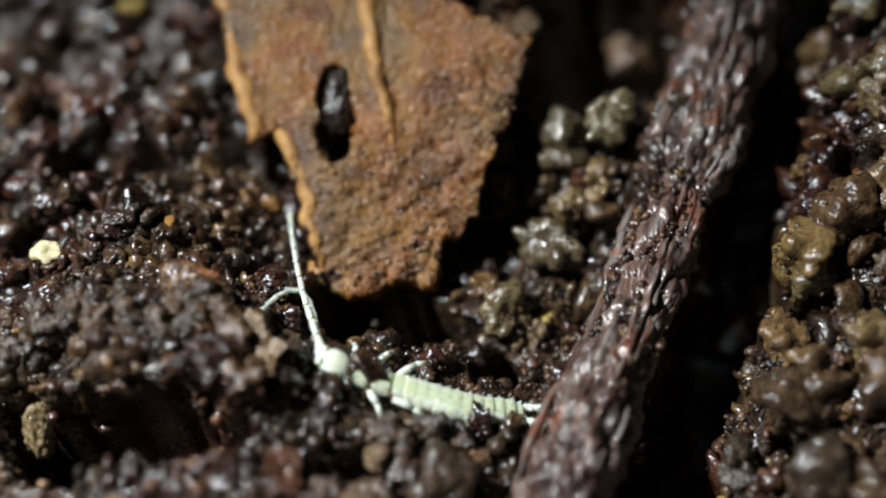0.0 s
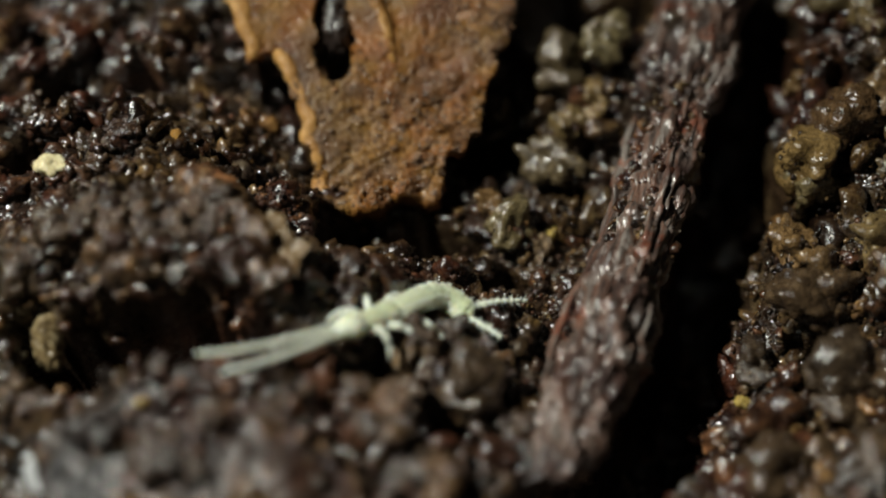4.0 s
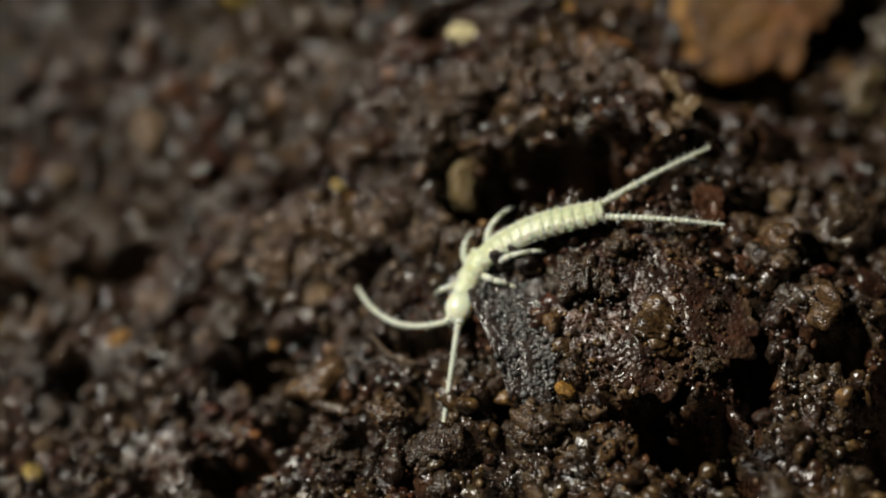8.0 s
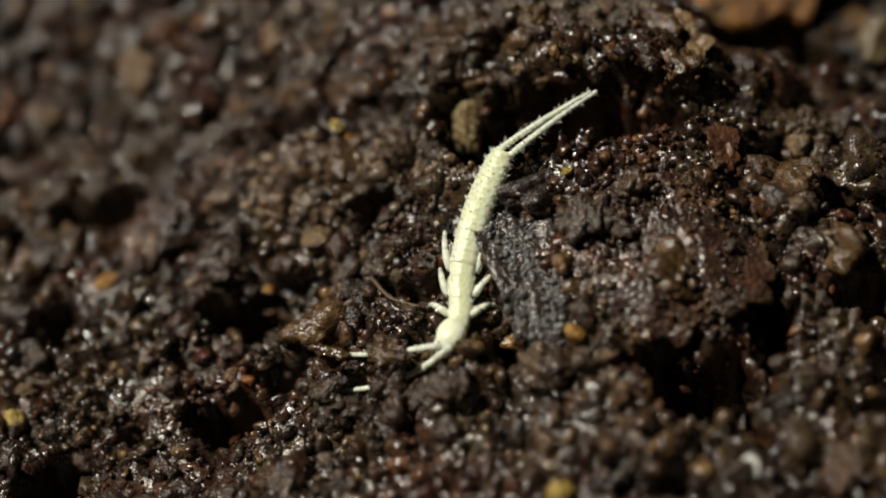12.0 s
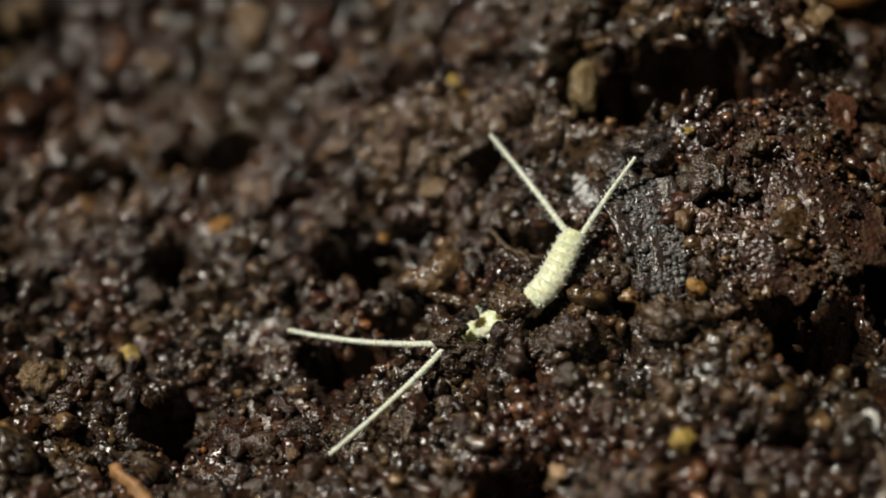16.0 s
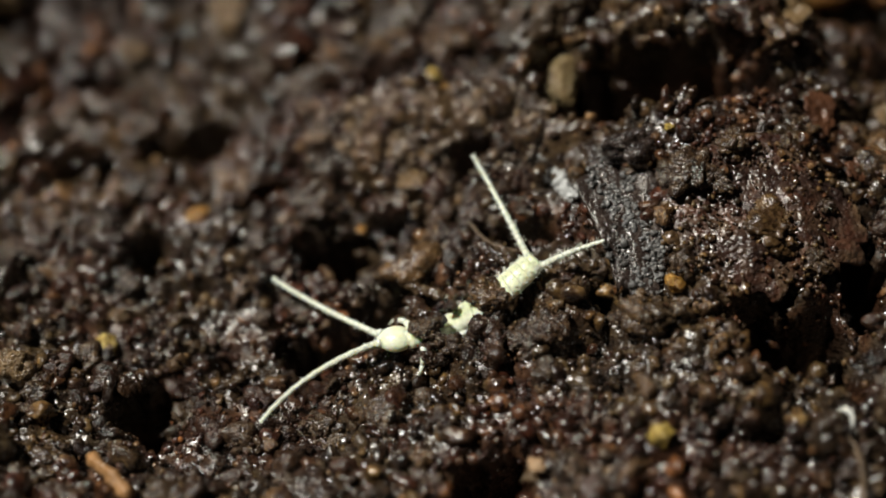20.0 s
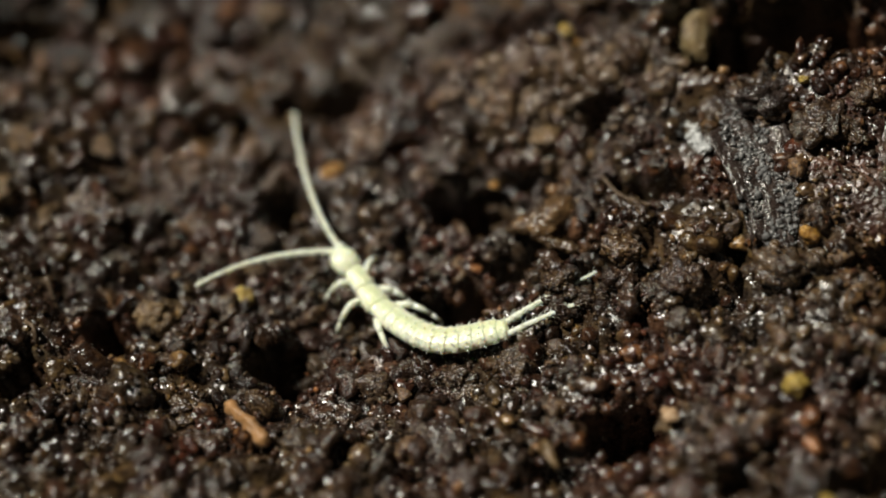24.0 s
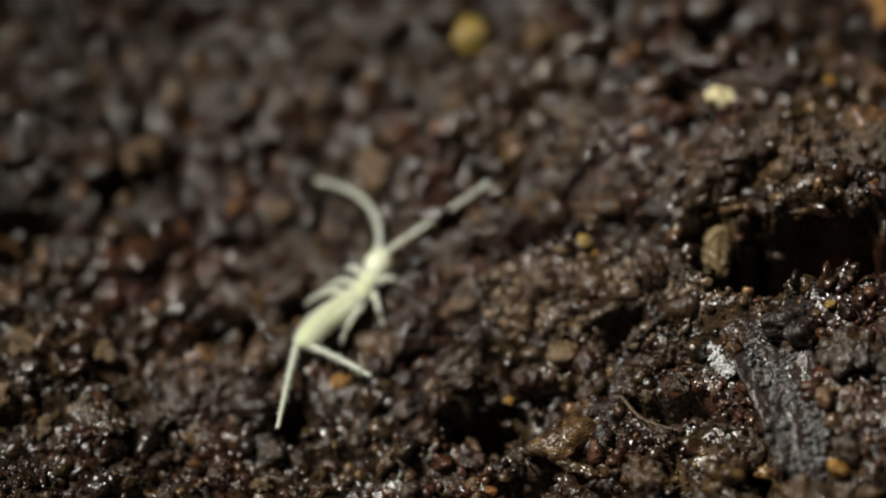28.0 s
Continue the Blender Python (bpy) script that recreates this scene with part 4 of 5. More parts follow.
# ---- chips, flakes, roots and other scraps ----
def scrap(name, mat, centre, size, turn, seed, label, category, bend=0.15):
    """A thin broken chip with a ragged rim and a curl."""
    n, rings = 84, 24
    a = np.linspace(0, 2 * math.pi, n, endpoint=False)
    rim = 1 + 0.28 * lattice(np.cos(a) * 2 + seed, np.sin(a) * 2, 0.8, seed) + 0.14 * lattice(a * 4, a * 0, 1.0, seed + 1) + 0.09 * lattice(a * 11, a * 0, 1.0, seed + 5)
    vs = []
    for side in (1, -1):
        for k in range(rings):
            q = (k + 0.3) / (rings - 0.7)
            x, y = q * rim * np.cos(a) * size[0], q * rim * np.sin(a) * size[1]
            z = bend * (x * x - y * y * 0.4) + 0.07 * lattice(x, y, 0.5, seed + 2) + 0.08 * (cobbles(x, y * 0.8, 0.3, seed + 3) - 0.8) + 0.03 * lattice(x * 1.6, y * 0.8, 0.2, seed + 4) + side * size[2] * (1 - 0.45 * q ** 4)
            vs.append(np.stack([x, y, z], -1))
    v = np.concatenate(vs + [[(0, 0, size[2])], [(0, 0, -size[2])]])
    fs = []
    k = np.arange(n)
    k2 = (k + 1) % n
    for base, flip in ((0, 1), (rings * n, -1)):
        for r in range(rings - 1):
            q = np.stack([base + r * n + k, base + r * n + n + k, base + r * n + n + k2, base + r * n + k2], -1)
            fs.append(q[:, ::flip])
        middle = np.full(n, 2 * rings * n + (flip < 0))
        fs.append(np.stack([middle, base + k, base + k2, middle], -1)[:, ::flip])
    o = (rings - 1) * n
    fs.append(np.stack([o + k, rings * n + o + k, rings * n + o + k2, o + k2], -1))
    q = np.concatenate(fs)
    tris = np.concatenate([q[:, [0, 1, 2]], q[:, [0, 2, 3]]])
    tris = tris[(tris[:, 0] != tris[:, 1]) & (tris[:, 1] != tris[:, 2]) & (tris[:, 0] != tris[:, 2])]
    mesh = raw_mesh(name, v, tris)
    return thing(name, mesh, mat, at(*centre, *turn), label=label, category=category)


def resting(x, y, lift):
    return (x, y, float(ground(x, y)) + lift)


flake = scrap("bark_flake", CHIP, (2.15, -0.25, 1.22), (0.85, 2.75, 0.14), (11, 4, 12), 4, "flat black bark flake with a silvery wet sheen", "bark")
plate = scrap("leaf_plate", PLATE_LEAF, (PLATE[0], PLATE[1], 0), (PLATE[2], PLATE[3], 0.12), (0, 0, 0), 44, "dark reddish brown wet leaf piece half buried in the soil", "leaf", 0.0)
for v in plate.data.vertices:
    v.co.z += float(plate_height(v.co.x / MM + PLATE[0], v.co.y / MM + PLATE[1])) * MM
for x, y, w in ((3.83, 1.0, 1.2), (4.6, 0.7, 0.7), (7.0, -1.3, 0.7), (7.3, 0.2, 0.5), (5.0, 1.7, 0.9)):
    ob = thing("soil_clod", coloured(CLOD_MESHES[int(w * 10) % 7], CLOD), None, label="wet dark soil clod stuck on the leaf plate", category="soil clod", group="soil clods")
    ob.matrix_basis = at(x, y, float(plate_height(x, y)) + 0.16 * w, *RNG.uniform(-25, 25, 2), RNG.uniform(0, 360)) @ Matrix.Diagonal((w / 2, w / 2.2, w / 3, 1))
wood = thing("bark_chip", coloured(CLOD_MESHES[3], CHIP), None, label="black rounded knob of wet bark on the soil", category="bark")
wood.matrix_basis = at(2.45, 2.0, float(walkway(2.45, 2.0)) + 0.1, 10, 5, 20) @ Matrix.Diagonal((0.75, 0.55, 0.4, 1))
stone = thing("mineral_crumb", coloured(STONE_MESHES[2], STONE), None, label="grey-brown angular wet stone beside a crevice", category="stone", group="mineral crumbs")
stone.matrix_basis = at(-3.3, -0.05, float(walkway(-3.3, -0.05)) + 0.15, 10, 15, 40) @ Matrix.Diagonal((0.85, 0.65, 0.5, 1))
knob = thing("soil_clod", coloured(CLOD_MESHES[1], CLOD), None, label="rounded dark clod at the end of the bark flake", category="soil clod", group="soil clods")
knob.matrix_basis = at(2.4, -2.75, float(walkway(2.4, -2.75)) + 0.2, 5, 5, 70) @ Matrix.Diagonal((0.55, 0.5, 0.42, 1))
for k in range(5):
    v0, u0 = RNG.uniform(-2.2, 0.6), RNG.uniform(-0.55, 0.55)
    fv = np.linspace(v0, v0 + RNG.uniform(0.8, 1.6), 12)
    fu = u0 * (1 - (fv / 2.9) ** 2) + 0.04 * lattice(fv, fv * 0, 0.4, k)
    pts = np.stack([fu, fv, 0.15 * (fu * fu - 0.4 * fv * fv) + 0.10], 1)
    part("fibre", raw_mesh("fibre", *rod(pts, RNG.uniform(0.03, 0.06) * np.sin(np.linspace(0.3, 2.9, 12)), 6, 0.6, k)), CHIP, flake)
fu, fv = RNG.uniform(-0.85, 0.85, 4200), RNG.uniform(-2.7, 2.7, 4200)
on = ((fu / 0.85) ** 2 + (fv / 2.75) ** 2 < RNG.uniform(0.7, 1.05, 4200)) & (RNG.random(4200) < 0.18 - 0.12 * fv + 0.9 * lattice(fu, fv, 0.8, 91))
fu, fv = fu[on], fv[on]
fs = 0.022 * 5.0 ** (RNG.random(len(fu)) ** 2)
stuck = heap("flake_dirt", shapes_small, np.stack([fu, fv, 0.15 * (fu * fu - 0.4 * fv * fv) + 0.10 + fs * 0.3], 1), fs)
thing("flake_dirt", stuck, DUST, flake.matrix_basis.copy(), label="fine silvery grey dust stuck to the bark flake", category="dirt", kind="stuff")
scrap("leaf_flake", FLAKE, (6.7, 6.05, 2.4), (0.66, 0.88, 0.08), (24, 8, 8), 9, "small brown leaf flake standing on the soil", "leaf")
scrap("bark_chip", CHIP, (8.0, 4.85, 1.15), (0.5, 1.0, 0.12), (10, 15, -12), 13, "dark reddish bark chip lying on the soil", "bark")
scrap("leaf_scrap", REDDISH, resting(8.35, 1.3, 0.2), (0.42, 0.32, 0.08), (20, 5, 40), 33, "small red-brown scrap of rotten leaf", "leaf", 0.3)
scrap("bark_chip", CHIP, resting(5.1, -5.7, 0.3), (0.45, 1.7, 0.12), (8, 6, 16), 25, "dark glossy red-brown bark chip", "bark")

scrap("leaf_scrap", REDDISH, resting(7.5, 3.0, 0.3), (0.42, 0.6, 0.08), (25, 10, 15), 31, "small red-brown scrap of rotten leaf", "leaf", 0.3)
for k, (line, thick) in enumerate(((((-3.9, -0.5), (-3.3, -1.0), (-2.65, -1.25)), 0.17), (((-3.6, -1.2), (-3.3, -1.65), (-3.05, -2.0)), 0.24),
                                   (((-1.8, 0.2), (-1.35, -0.25), (-0.95, -0.6)), 0.16), (((-11.2, -3.5), (-10.9, -3.2), (-10.5, -2.9)), 0.3))):
    pts = smooth_line([(px, py, float(walkway(px, py)) + 0.28) for px, py in line], 22)
    pts[:, 2] += 0.1 * np.sin(np.linspace(0, math.pi, 22))
    v, f = rod(pts, thick * np.sin(np.linspace(0.45, math.pi - 0.4, 22)) ** 0.5, 16, 0.45, k + 3)
    thing("soil_roll", raw_mesh("soil_roll", v, f), CLOD, label="elongated dark wet roll of soil beside a crevice", category="soil clod", group="soil rolls")
v, f = lump(5, 95, 0.2, 0.3, 2.6, 0.16)
thing("seed_pellet", raw_mesh("pellet", np.sign(v) * np.abs(v) ** 0.85 * np.array([0.42, 0.40, 0.78]), f), OLIVE, at(0.76, 5.2, 0.72, -46, 14, 6),
      label="upright ridged brown seed-like pellet at the hollow", category="pellet")
pts = smooth_line([(7.02, -5.50, 0.48), (7.22, -5.52, 0.55), (7.36, -5.72, 0.5), (7.32, -5.97, 0.4)], 16)
thing("white_rootlet", raw_mesh("curl", *rod(pts, 0.07 * np.sin(np.linspace(0.5, 2.8, 16)), 10, 0.4, 2)), WHITE, label="short curled white root tip", category="root")
thing("needle_scrap", raw_mesh("needle", *rod(smooth_line([(-11.6, -5.8, -0.2), (-11.0, -6.5, 0.0), (-10.45, -7.1, -0.1)], 14),
                                                   np.array([0.1] + [0.17] * 12 + [0.08]), 10, 0.5, 6)), NEEDLE, label="orange-brown broken needle piece", category="needle")
thing("straw_scrap", raw_mesh("straw", *rod(smooth_line([(-3.58, -7.2, 0.0), (-3.2, -8.0, 0.05)], 8), np.array([0.07] + [0.12] * 6 + [0.06]), 8, 0.6, 7)),
      FLAKE, label="short yellowish-brown straw piece", category="straw")
thing("straw_scrap", raw_mesh("straw", *rod(smooth_line([(7.25, -6.1, 0.25), (7.45, -7.0, 0.2), (7.35, -8.4, 0.1)], 16), np.full(16, 0.09), 8, 0.3, 8)),
      ROOT, label="thin brown straw lying on the soil", category="straw")
for k, line in enumerate([[(-1.9, 1.6), (-1.75, 0.6), (-1.3, 0.0), (-0.93, -0.7)], [(-2.0, 0.9), (-1.44, 0.2), (-0.69, -0.25)],
                          [(-16.9, -1.8), (-16.5, -2.8), (-15.35, -4.0)], [(-17.15, -3.4), (-16.8, -3.9), (-17.1, -4.7), (-17.6, -5.1)],
                          [(-1.36, -2.5), (-1.45, -3.3)], [(11.5, 3.6), (10.9, 2.5), (11.3, 1.4)]]):
    pts = smooth_line([(px, py, float(ground(px, py)) + 0.22) for px, py in line], 20)
    thing("rootlet", raw_mesh("rootlet", *rod(pts, np.linspace(0.07, 0.04, 20), 7, 0.5, k)), ROOT, label="thin brown rootlet lying on wet soil", category="root",
          group="rootlets")
silt = np.random.default_rng(17)
sx, sy = silt.uniform(-6.4, 0.6, 2600), silt.uniform(2.0, 6.0, 2600)
on = ((sx + 2.9) / 3.3) ** 2 + ((sy - 4.0 + 0.2 * (sx + 2.9)) / 1.55) ** 2 < silt.uniform(0.4, 1.1, 2600)
on &= (pit_share(sx, sy) < 0.2) & (lattice(sx, sy, 1.0, 53) > -0.45)
for gx0, gy0, w in AMBER_ROWS + YELLOW_ROWS + TAN_ROWS:
    on &= np.hypot(sx - gx0, sy - gy0 + 0.1) > w / 2 + 0.15
sx, sy = sx[on], sy[on]
sr = 0.07 * 2.6 ** (silt.random(len(sx)) ** 1.5)
thing("silt_crumbs", heap("silt_crumbs", shapes_mid, np.stack([sx, sy, ground(sx, sy) + sr * silt.uniform(0.2, 1.4, len(sx))], 1), sr), SILT,
      label="paler grey-brown silty crumbs packed on a soil ledge", category="soil", kind="stuff")
mu = RNG.random(1500)
spine = smooth_line([(0.0, 2.35, 0), (0.2, 2.2, 0), (0.42, 1.85, 0), (0.55, 1.45, 0), (0.75, 1.1, 0), (0.8, 0.95, 0)], 60)[(mu * 59.9).astype(int)]
spine[:, :2] += RNG.normal(0, 0.06, (1500, 2)) * (0.6 + 0.9 * np.abs(lattice(mu * 9, mu * 0, 1.0, 71)))[:, None]
spine[:, 2] = ground(spine[:, 0], spine[:, 1]) + RNG.uniform(0.05, 0.30, 1500)
tufts = heap("mould", shapes_small, spine, RNG.uniform(0.012, 0.042, 1500))
thing("mould_strand", tufts, MOULD, label="pale grey tufted mould strand clinging to crumbs", category="mould", kind="stuff")


cover = []
for x, y, z, r, flat in COVERED:
    n = int(r * r * (110 if -13 < x < 14 and y < 9 else 50)) + 2
    way = RNG.normal(size=(n, 3))
    way[:, 2] = np.abs(way[:, 2])
    way /= np.linalg.norm(way, axis=1)[:, None]
    cover.append(np.array([x, y, z]) + way * np.array([1, 1, flat]) * r * RNG.uniform(0.86, 1.02, (n, 1)))
cover = np.concatenate(cover)
cover = cover[(trail_gap(cover[:, 0], cover[:, 1]) > 0.45)]
thing("clod_fines", heap("clod_fines", shapes_small, cover, 0.03 * 3.2 ** (RNG.random(len(cover)) ** 1.6)), CRUMBS, label="fine wet grains clinging to the soil clods", category="soil", kind="stuff")
for k, (place, r) in enumerate(zip(*NEAR_CRUMBS)):
    ob = part("crumb", LOOSE_MESHES[k % len(LOOSE_MESHES)], CRUMB_PIECE, GROUND)
    ob.matrix_basis = at(*place, *RNG.uniform(-180, 180, 3)) @ Matrix.Diagonal((*(r * RNG.uniform(0.75, 1.25, 3)), 1))


# ---- the animal: a pale two-tailed soil insect ----
TIMES = [0, 0.5, 1, 1.5, 2, 2.5, 4.5, 5, 5.5, 6, 6.5, 7, 7.5, 8, 8.5, 9, 9.5, 10, 10.5, 11, 11.5, 13.5, 14, 14.5, 15, 15.5, 16, 16.5, 17, 17.5, 18, 18.5, 19, 19.5, 20, 20.5, 21, 21.5, 23.5, 24, 24.5, 25, 25.5, 26, 26.5, 27, 27.5, 28]
HEAD = [(8.23, 6.30), (8.23, 6.20), (9.03, 6.24), (10.07, 5.70), (9.80, 5.82), (9.33, 5.74), (7.32, 3.07), (5.69, 2.53), (4.17, 2.27),
    (3.26, 2.32), (1.96, 2.35), (1.15, 1.88), (0.77, 1.08), (0.43, 0.30), (0.44, -0.50), (0.31, -1.21), (0.53, -1.89), (0.44, -2.82),
    (0.38, -3.29), (0.37, -2.48), (0.32, -1.91), (-1.62, -2.11), (-2.41, -2.10), (-2.80, -1.78), (-3.08, -2.29), (-3.13, -2.20),
    (-3.40, -2.68), (-4.31, -3.06), (-4.34, -3.65), (-4.29, -4.17), (-4.50, -3.74), (-4.20, -2.98), (-4.02, -2.64), (-4.04, -2.62),
    (-4.54, -2.51), (-4.52, -3.12), (-4.81, -2.99), (-5.04, -3.42), (-8.43, -1.56), (-9.27, -0.62), (-10.65, 0.08), (-10.57, 1.51),
    (-10.53, 2.73), (-9.64, 3.97), (-9.92, 4.94), (-9.75, 5.31), (-9.09, 5.71), (-8.55, 6.44)]
NECK = [(8.71, 6.07), (8.81, 5.74), (9.65, 6.03), (10.59, 5.76), (10.37, 5.82), (10.03, 5.74), (8.03, 3.75), (6.55, 2.91), (4.93, 2.56),
    (4.35, 2.47), (2.88, 2.50), (2.03, 2.32), (0.93, 1.72), (0.74, 1.11), (0.47, 0.36), (0.35, -0.14), (0.60, -1.27), (0.34, -1.88),
    (0.34, -2.40), (0.32, -1.30), (0.60, -0.90), (-0.75, -2.05), (-1.47, -1.89), (-2.04, -1.63), (-2.29, -2.08), (-2.23, -1.68),
    (-2.85, -2.05), (-3.51, -2.61), (-3.61, -2.81), (-3.62, -2.95), (-3.65, -3.01), (-3.52, -2.67), (-3.40, -2.47), (-3.42, -2.35),
    (-3.50, -2.57), (-3.62, -2.74), (-3.61, -2.68), (-3.94, -3.13), (-7.77, -2.19), (-8.74, -1.26), (-9.82, -0.56), (-10.20, 0.70),
    (-10.38, 1.79), (-9.75, 3.07), (-9.86, 3.83), (-9.83, 4.83), (-9.51, 4.94), (-8.85, 5.60)]
CHEST = [(10.15, 5.82), (9.99, 5.62), (10.72, 5.82), (11.12, 5.78), (11.05, 5.42), (10.89, 5.42), (8.83, 4.72), (7.57, 3.54), (6.19, 2.83),
    (5.49, 2.74), (4.14, 2.41), (3.46, 2.21), (1.60, 2.20), (1.23, 1.83), (0.86, 1.67), (0.41, 1.12), (0.51, 0.35), (0.30, -0.29),
    (0.37, -0.79), (0.49, 0.23), (0.61, 0.49), (0.10, -1.01), (0.01, -1.15), (-0.62, -1.89), (-1.13, -2.03), (-1.05, -1.73),
    (-1.86, -1.60), (-2.48, -1.55), (-2.66, -1.84), (-2.59, -1.91), (-2.63, -1.66), (-2.58, -1.80), (-2.34, -1.76), (-2.33, -1.66),
    (-2.49, -1.85), (-2.80, -1.80), (-2.67, -1.73), (-2.88, -2.03), (-6.69, -3.06), (-7.85, -2.50), (-9.05, -1.36), (-9.54, -0.30),
    (-9.98, 0.33), (-9.86, 1.88), (-9.97, 2.75), (-9.93, 3.60), (-10.05, 4.28), (-9.38, 4.86)]
WAIST = [(11.49, 5.54), (11.34, 5.61), (12.08, 5.69), (11.80, 5.82), (11.78, 5.51), (11.77, 5.30), (9.84, 5.82), (8.77, 4.51),
    (7.62, 3.54), (7.06, 3.25), (5.59, 2.57), (4.94, 2.51), (3.22, 2.21), (2.64, 2.25), (2.10, 2.29), (1.37, 2.33), (0.94, 1.81),
    (0.72, 1.39), (0.61, 0.83), (1.09, 1.92), (1.11, 1.97), (0.53, 0.36), (0.53, 0.30), (0.39, -0.65), (-0.14, -1.14), (-0.00, -0.99),
    (-0.64, -1.41), (-1.00, -1.72), (-1.43, -1.37), (-1.06, -1.92), (-1.40, -1.29), (-0.90, -2.02), (-0.89, -1.69), (-0.95, -1.65),
    (-1.24, -1.48), (-1.20, -1.73), (-1.29, -1.60), (-1.59, -1.63), (-4.99, -3.62), (-6.35, -3.64), (-7.68, -2.48), (-8.46, -1.72),
    (-9.35, -1.23), (-9.67, 0.06), (-9.99, 1.19), (-9.98, 2.42), (-10.33, 3.67), (-10.17, 4.11)]
TAIL = [(12.79, 5.55), (12.80, 5.67), (13.54, 5.52), (12.64, 6.21), (12.60, 5.96), (12.62, 5.93), (10.60, 5.44), (10.11, 5.93),
    (9.25, 5.29), (8.62, 4.41), (7.31, 3.45), (6.57, 3.24), (5.61, 2.46), (4.55, 2.47), (3.82, 2.53), (3.09, 2.66), (2.33, 2.82),
    (1.71, 2.45), (1.23, 2.00), (1.89, 2.57), (1.95, 3.13), (0.88, 1.76), (0.80, 1.10), (0.41, 1.04), (0.36, 0.88), (0.31, 0.34),
    (0.23, -0.02), (-0.09, -0.52), (-0.25, -0.77), (-0.37, -1.01), (-0.33, -0.72), (-0.06, -0.79), (-0.07, -0.45), (-0.04, -1.02),
    (-0.33, -0.84), (-0.39, -0.89), (-0.21, -1.30), (-0.18, -1.93), (-3.50, -2.57), (-4.60, -3.60), (-5.92, -3.27), (-6.83, -3.05),
    (-8.32, -2.67), (-8.81, -1.44), (-9.85, -0.20), (-9.96, 1.28), (-10.60, 3.10), (-10.63, 3.46)]
TAIL_RIGHT = [(14.87, 5.35), (15.33, 5.55), (15.50, 5.78), (14.70, 6.17), (13.75, 6.53), (13.84, 6.42), (12.10, 5.73), (12.17, 6.25),
    (12.51, 7.00), (9.54, 5.70), (10.02, 5.77), (9.57, 6.06), (8.83, 4.08), (7.62, 4.43), (7.29, 3.20), (6.53, 3.15), (5.69, 3.51),
    (4.81, 3.32), (4.11, 3.46), (4.19, 3.44), (4.87, 3.62), (1.24, 3.89), (1.63, 4.13), (0.16, 4.58), (-1.48, 4.18), (-1.89, 3.65),
    (-1.87, 3.21), (-1.94, 2.97), (-1.79, 2.73), (-1.64, 2.64), (-1.18, 2.82), (-0.50, 2.72), (-1.64, 2.97), (-1.15, 2.15), (-1.80, 2.35),
    (-1.91, 2.12), (-1.36, 1.58), (0.13, 0.49), (-0.93, -1.14), (-2.25, -2.04), (-3.50, -2.86), (-3.58, -3.32), (-4.74, -4.12),
    (-5.65, -3.94), (-6.88, -3.01), (-8.24, -2.33), (-8.83, 0.95), (-8.77, 1.99)]
TAIL_LEFT = [(14.85, 4.84), (15.31, 4.94), (15.47, 5.15), (14.62, 5.69), (13.65, 6.22), (13.83, 6.04), (11.25, 4.27), (11.85, 5.73),
    (12.16, 6.73), (11.44, 6.65), (10.82, 5.65), (9.91, 4.99), (8.65, 2.09), (7.73, 1.94), (6.75, 1.77), (6.08, 2.04), (5.28, 2.80),
    (4.47, 2.78), (4.18, 3.25), (4.73, 3.45), (4.79, 3.51), (2.25, 4.19), (1.46, 3.88), (1.51, 2.00), (1.63, 2.28), (1.85, 1.16),
    (1.85, 1.33), (1.64, 1.07), (1.49, 1.01), (1.36, 0.85), (1.50, 0.83), (1.67, 1.04), (0.57, 2.02), (1.39, -0.64), (1.38, -0.88),
    (1.40, -0.75), (1.58, -1.54), (1.79, -4.03), (-0.46, -2.44), (-2.34, -2.83), (-3.65, -3.70), (-3.62, -3.85), (-5.12, -5.10),
    (-6.19, -4.54), (-7.66, -3.56), (-9.16, -2.38), (-10.89, -0.01), (-11.06, 0.34)]
FEELER_RIGHT_MID = [(7.46, 8.87), (7.52, 7.67), (8.06, 7.62), (8.35, 6.35), (8.83, 5.95), (7.87, 5.17), (5.82, 2.59), (4.64, 2.64),
    (3.03, 3.44), (2.02, 2.72), (0.38, 3.61), (-0.29, 1.95), (-0.14, 1.49), (-1.21, 0.81), (-0.08, -0.82), (-0.22, -1.84), (-0.17, -2.95),
    (-0.04, -3.91), (-0.02, -4.36), (-0.31, -3.33), (-1.39, -1.27), (-3.51, -2.30), (-3.39, -2.35), (-4.54, -2.95), (-5.05, -2.49),
    (-5.21, -2.69), (-5.43, -2.14), (-5.59, -3.85), (-5.84, -3.93), (-5.55, -4.51), (-6.05, -3.25), (-4.98, -2.22), (-4.96, -0.90),
    (-5.20, -0.82), (-5.93, -1.28), (-6.44, -2.41), (-6.43, -2.47), (-6.83, -3.18), (-8.77, 0.74), (-10.06, 1.29), (-11.08, 1.71),
    (-9.21, 3.02), (-9.63, 3.93), (-9.02, 4.36), (-9.54, 6.82), (-8.58, 6.72), (-8.31, 7.22), (-6.94, 7.29)]
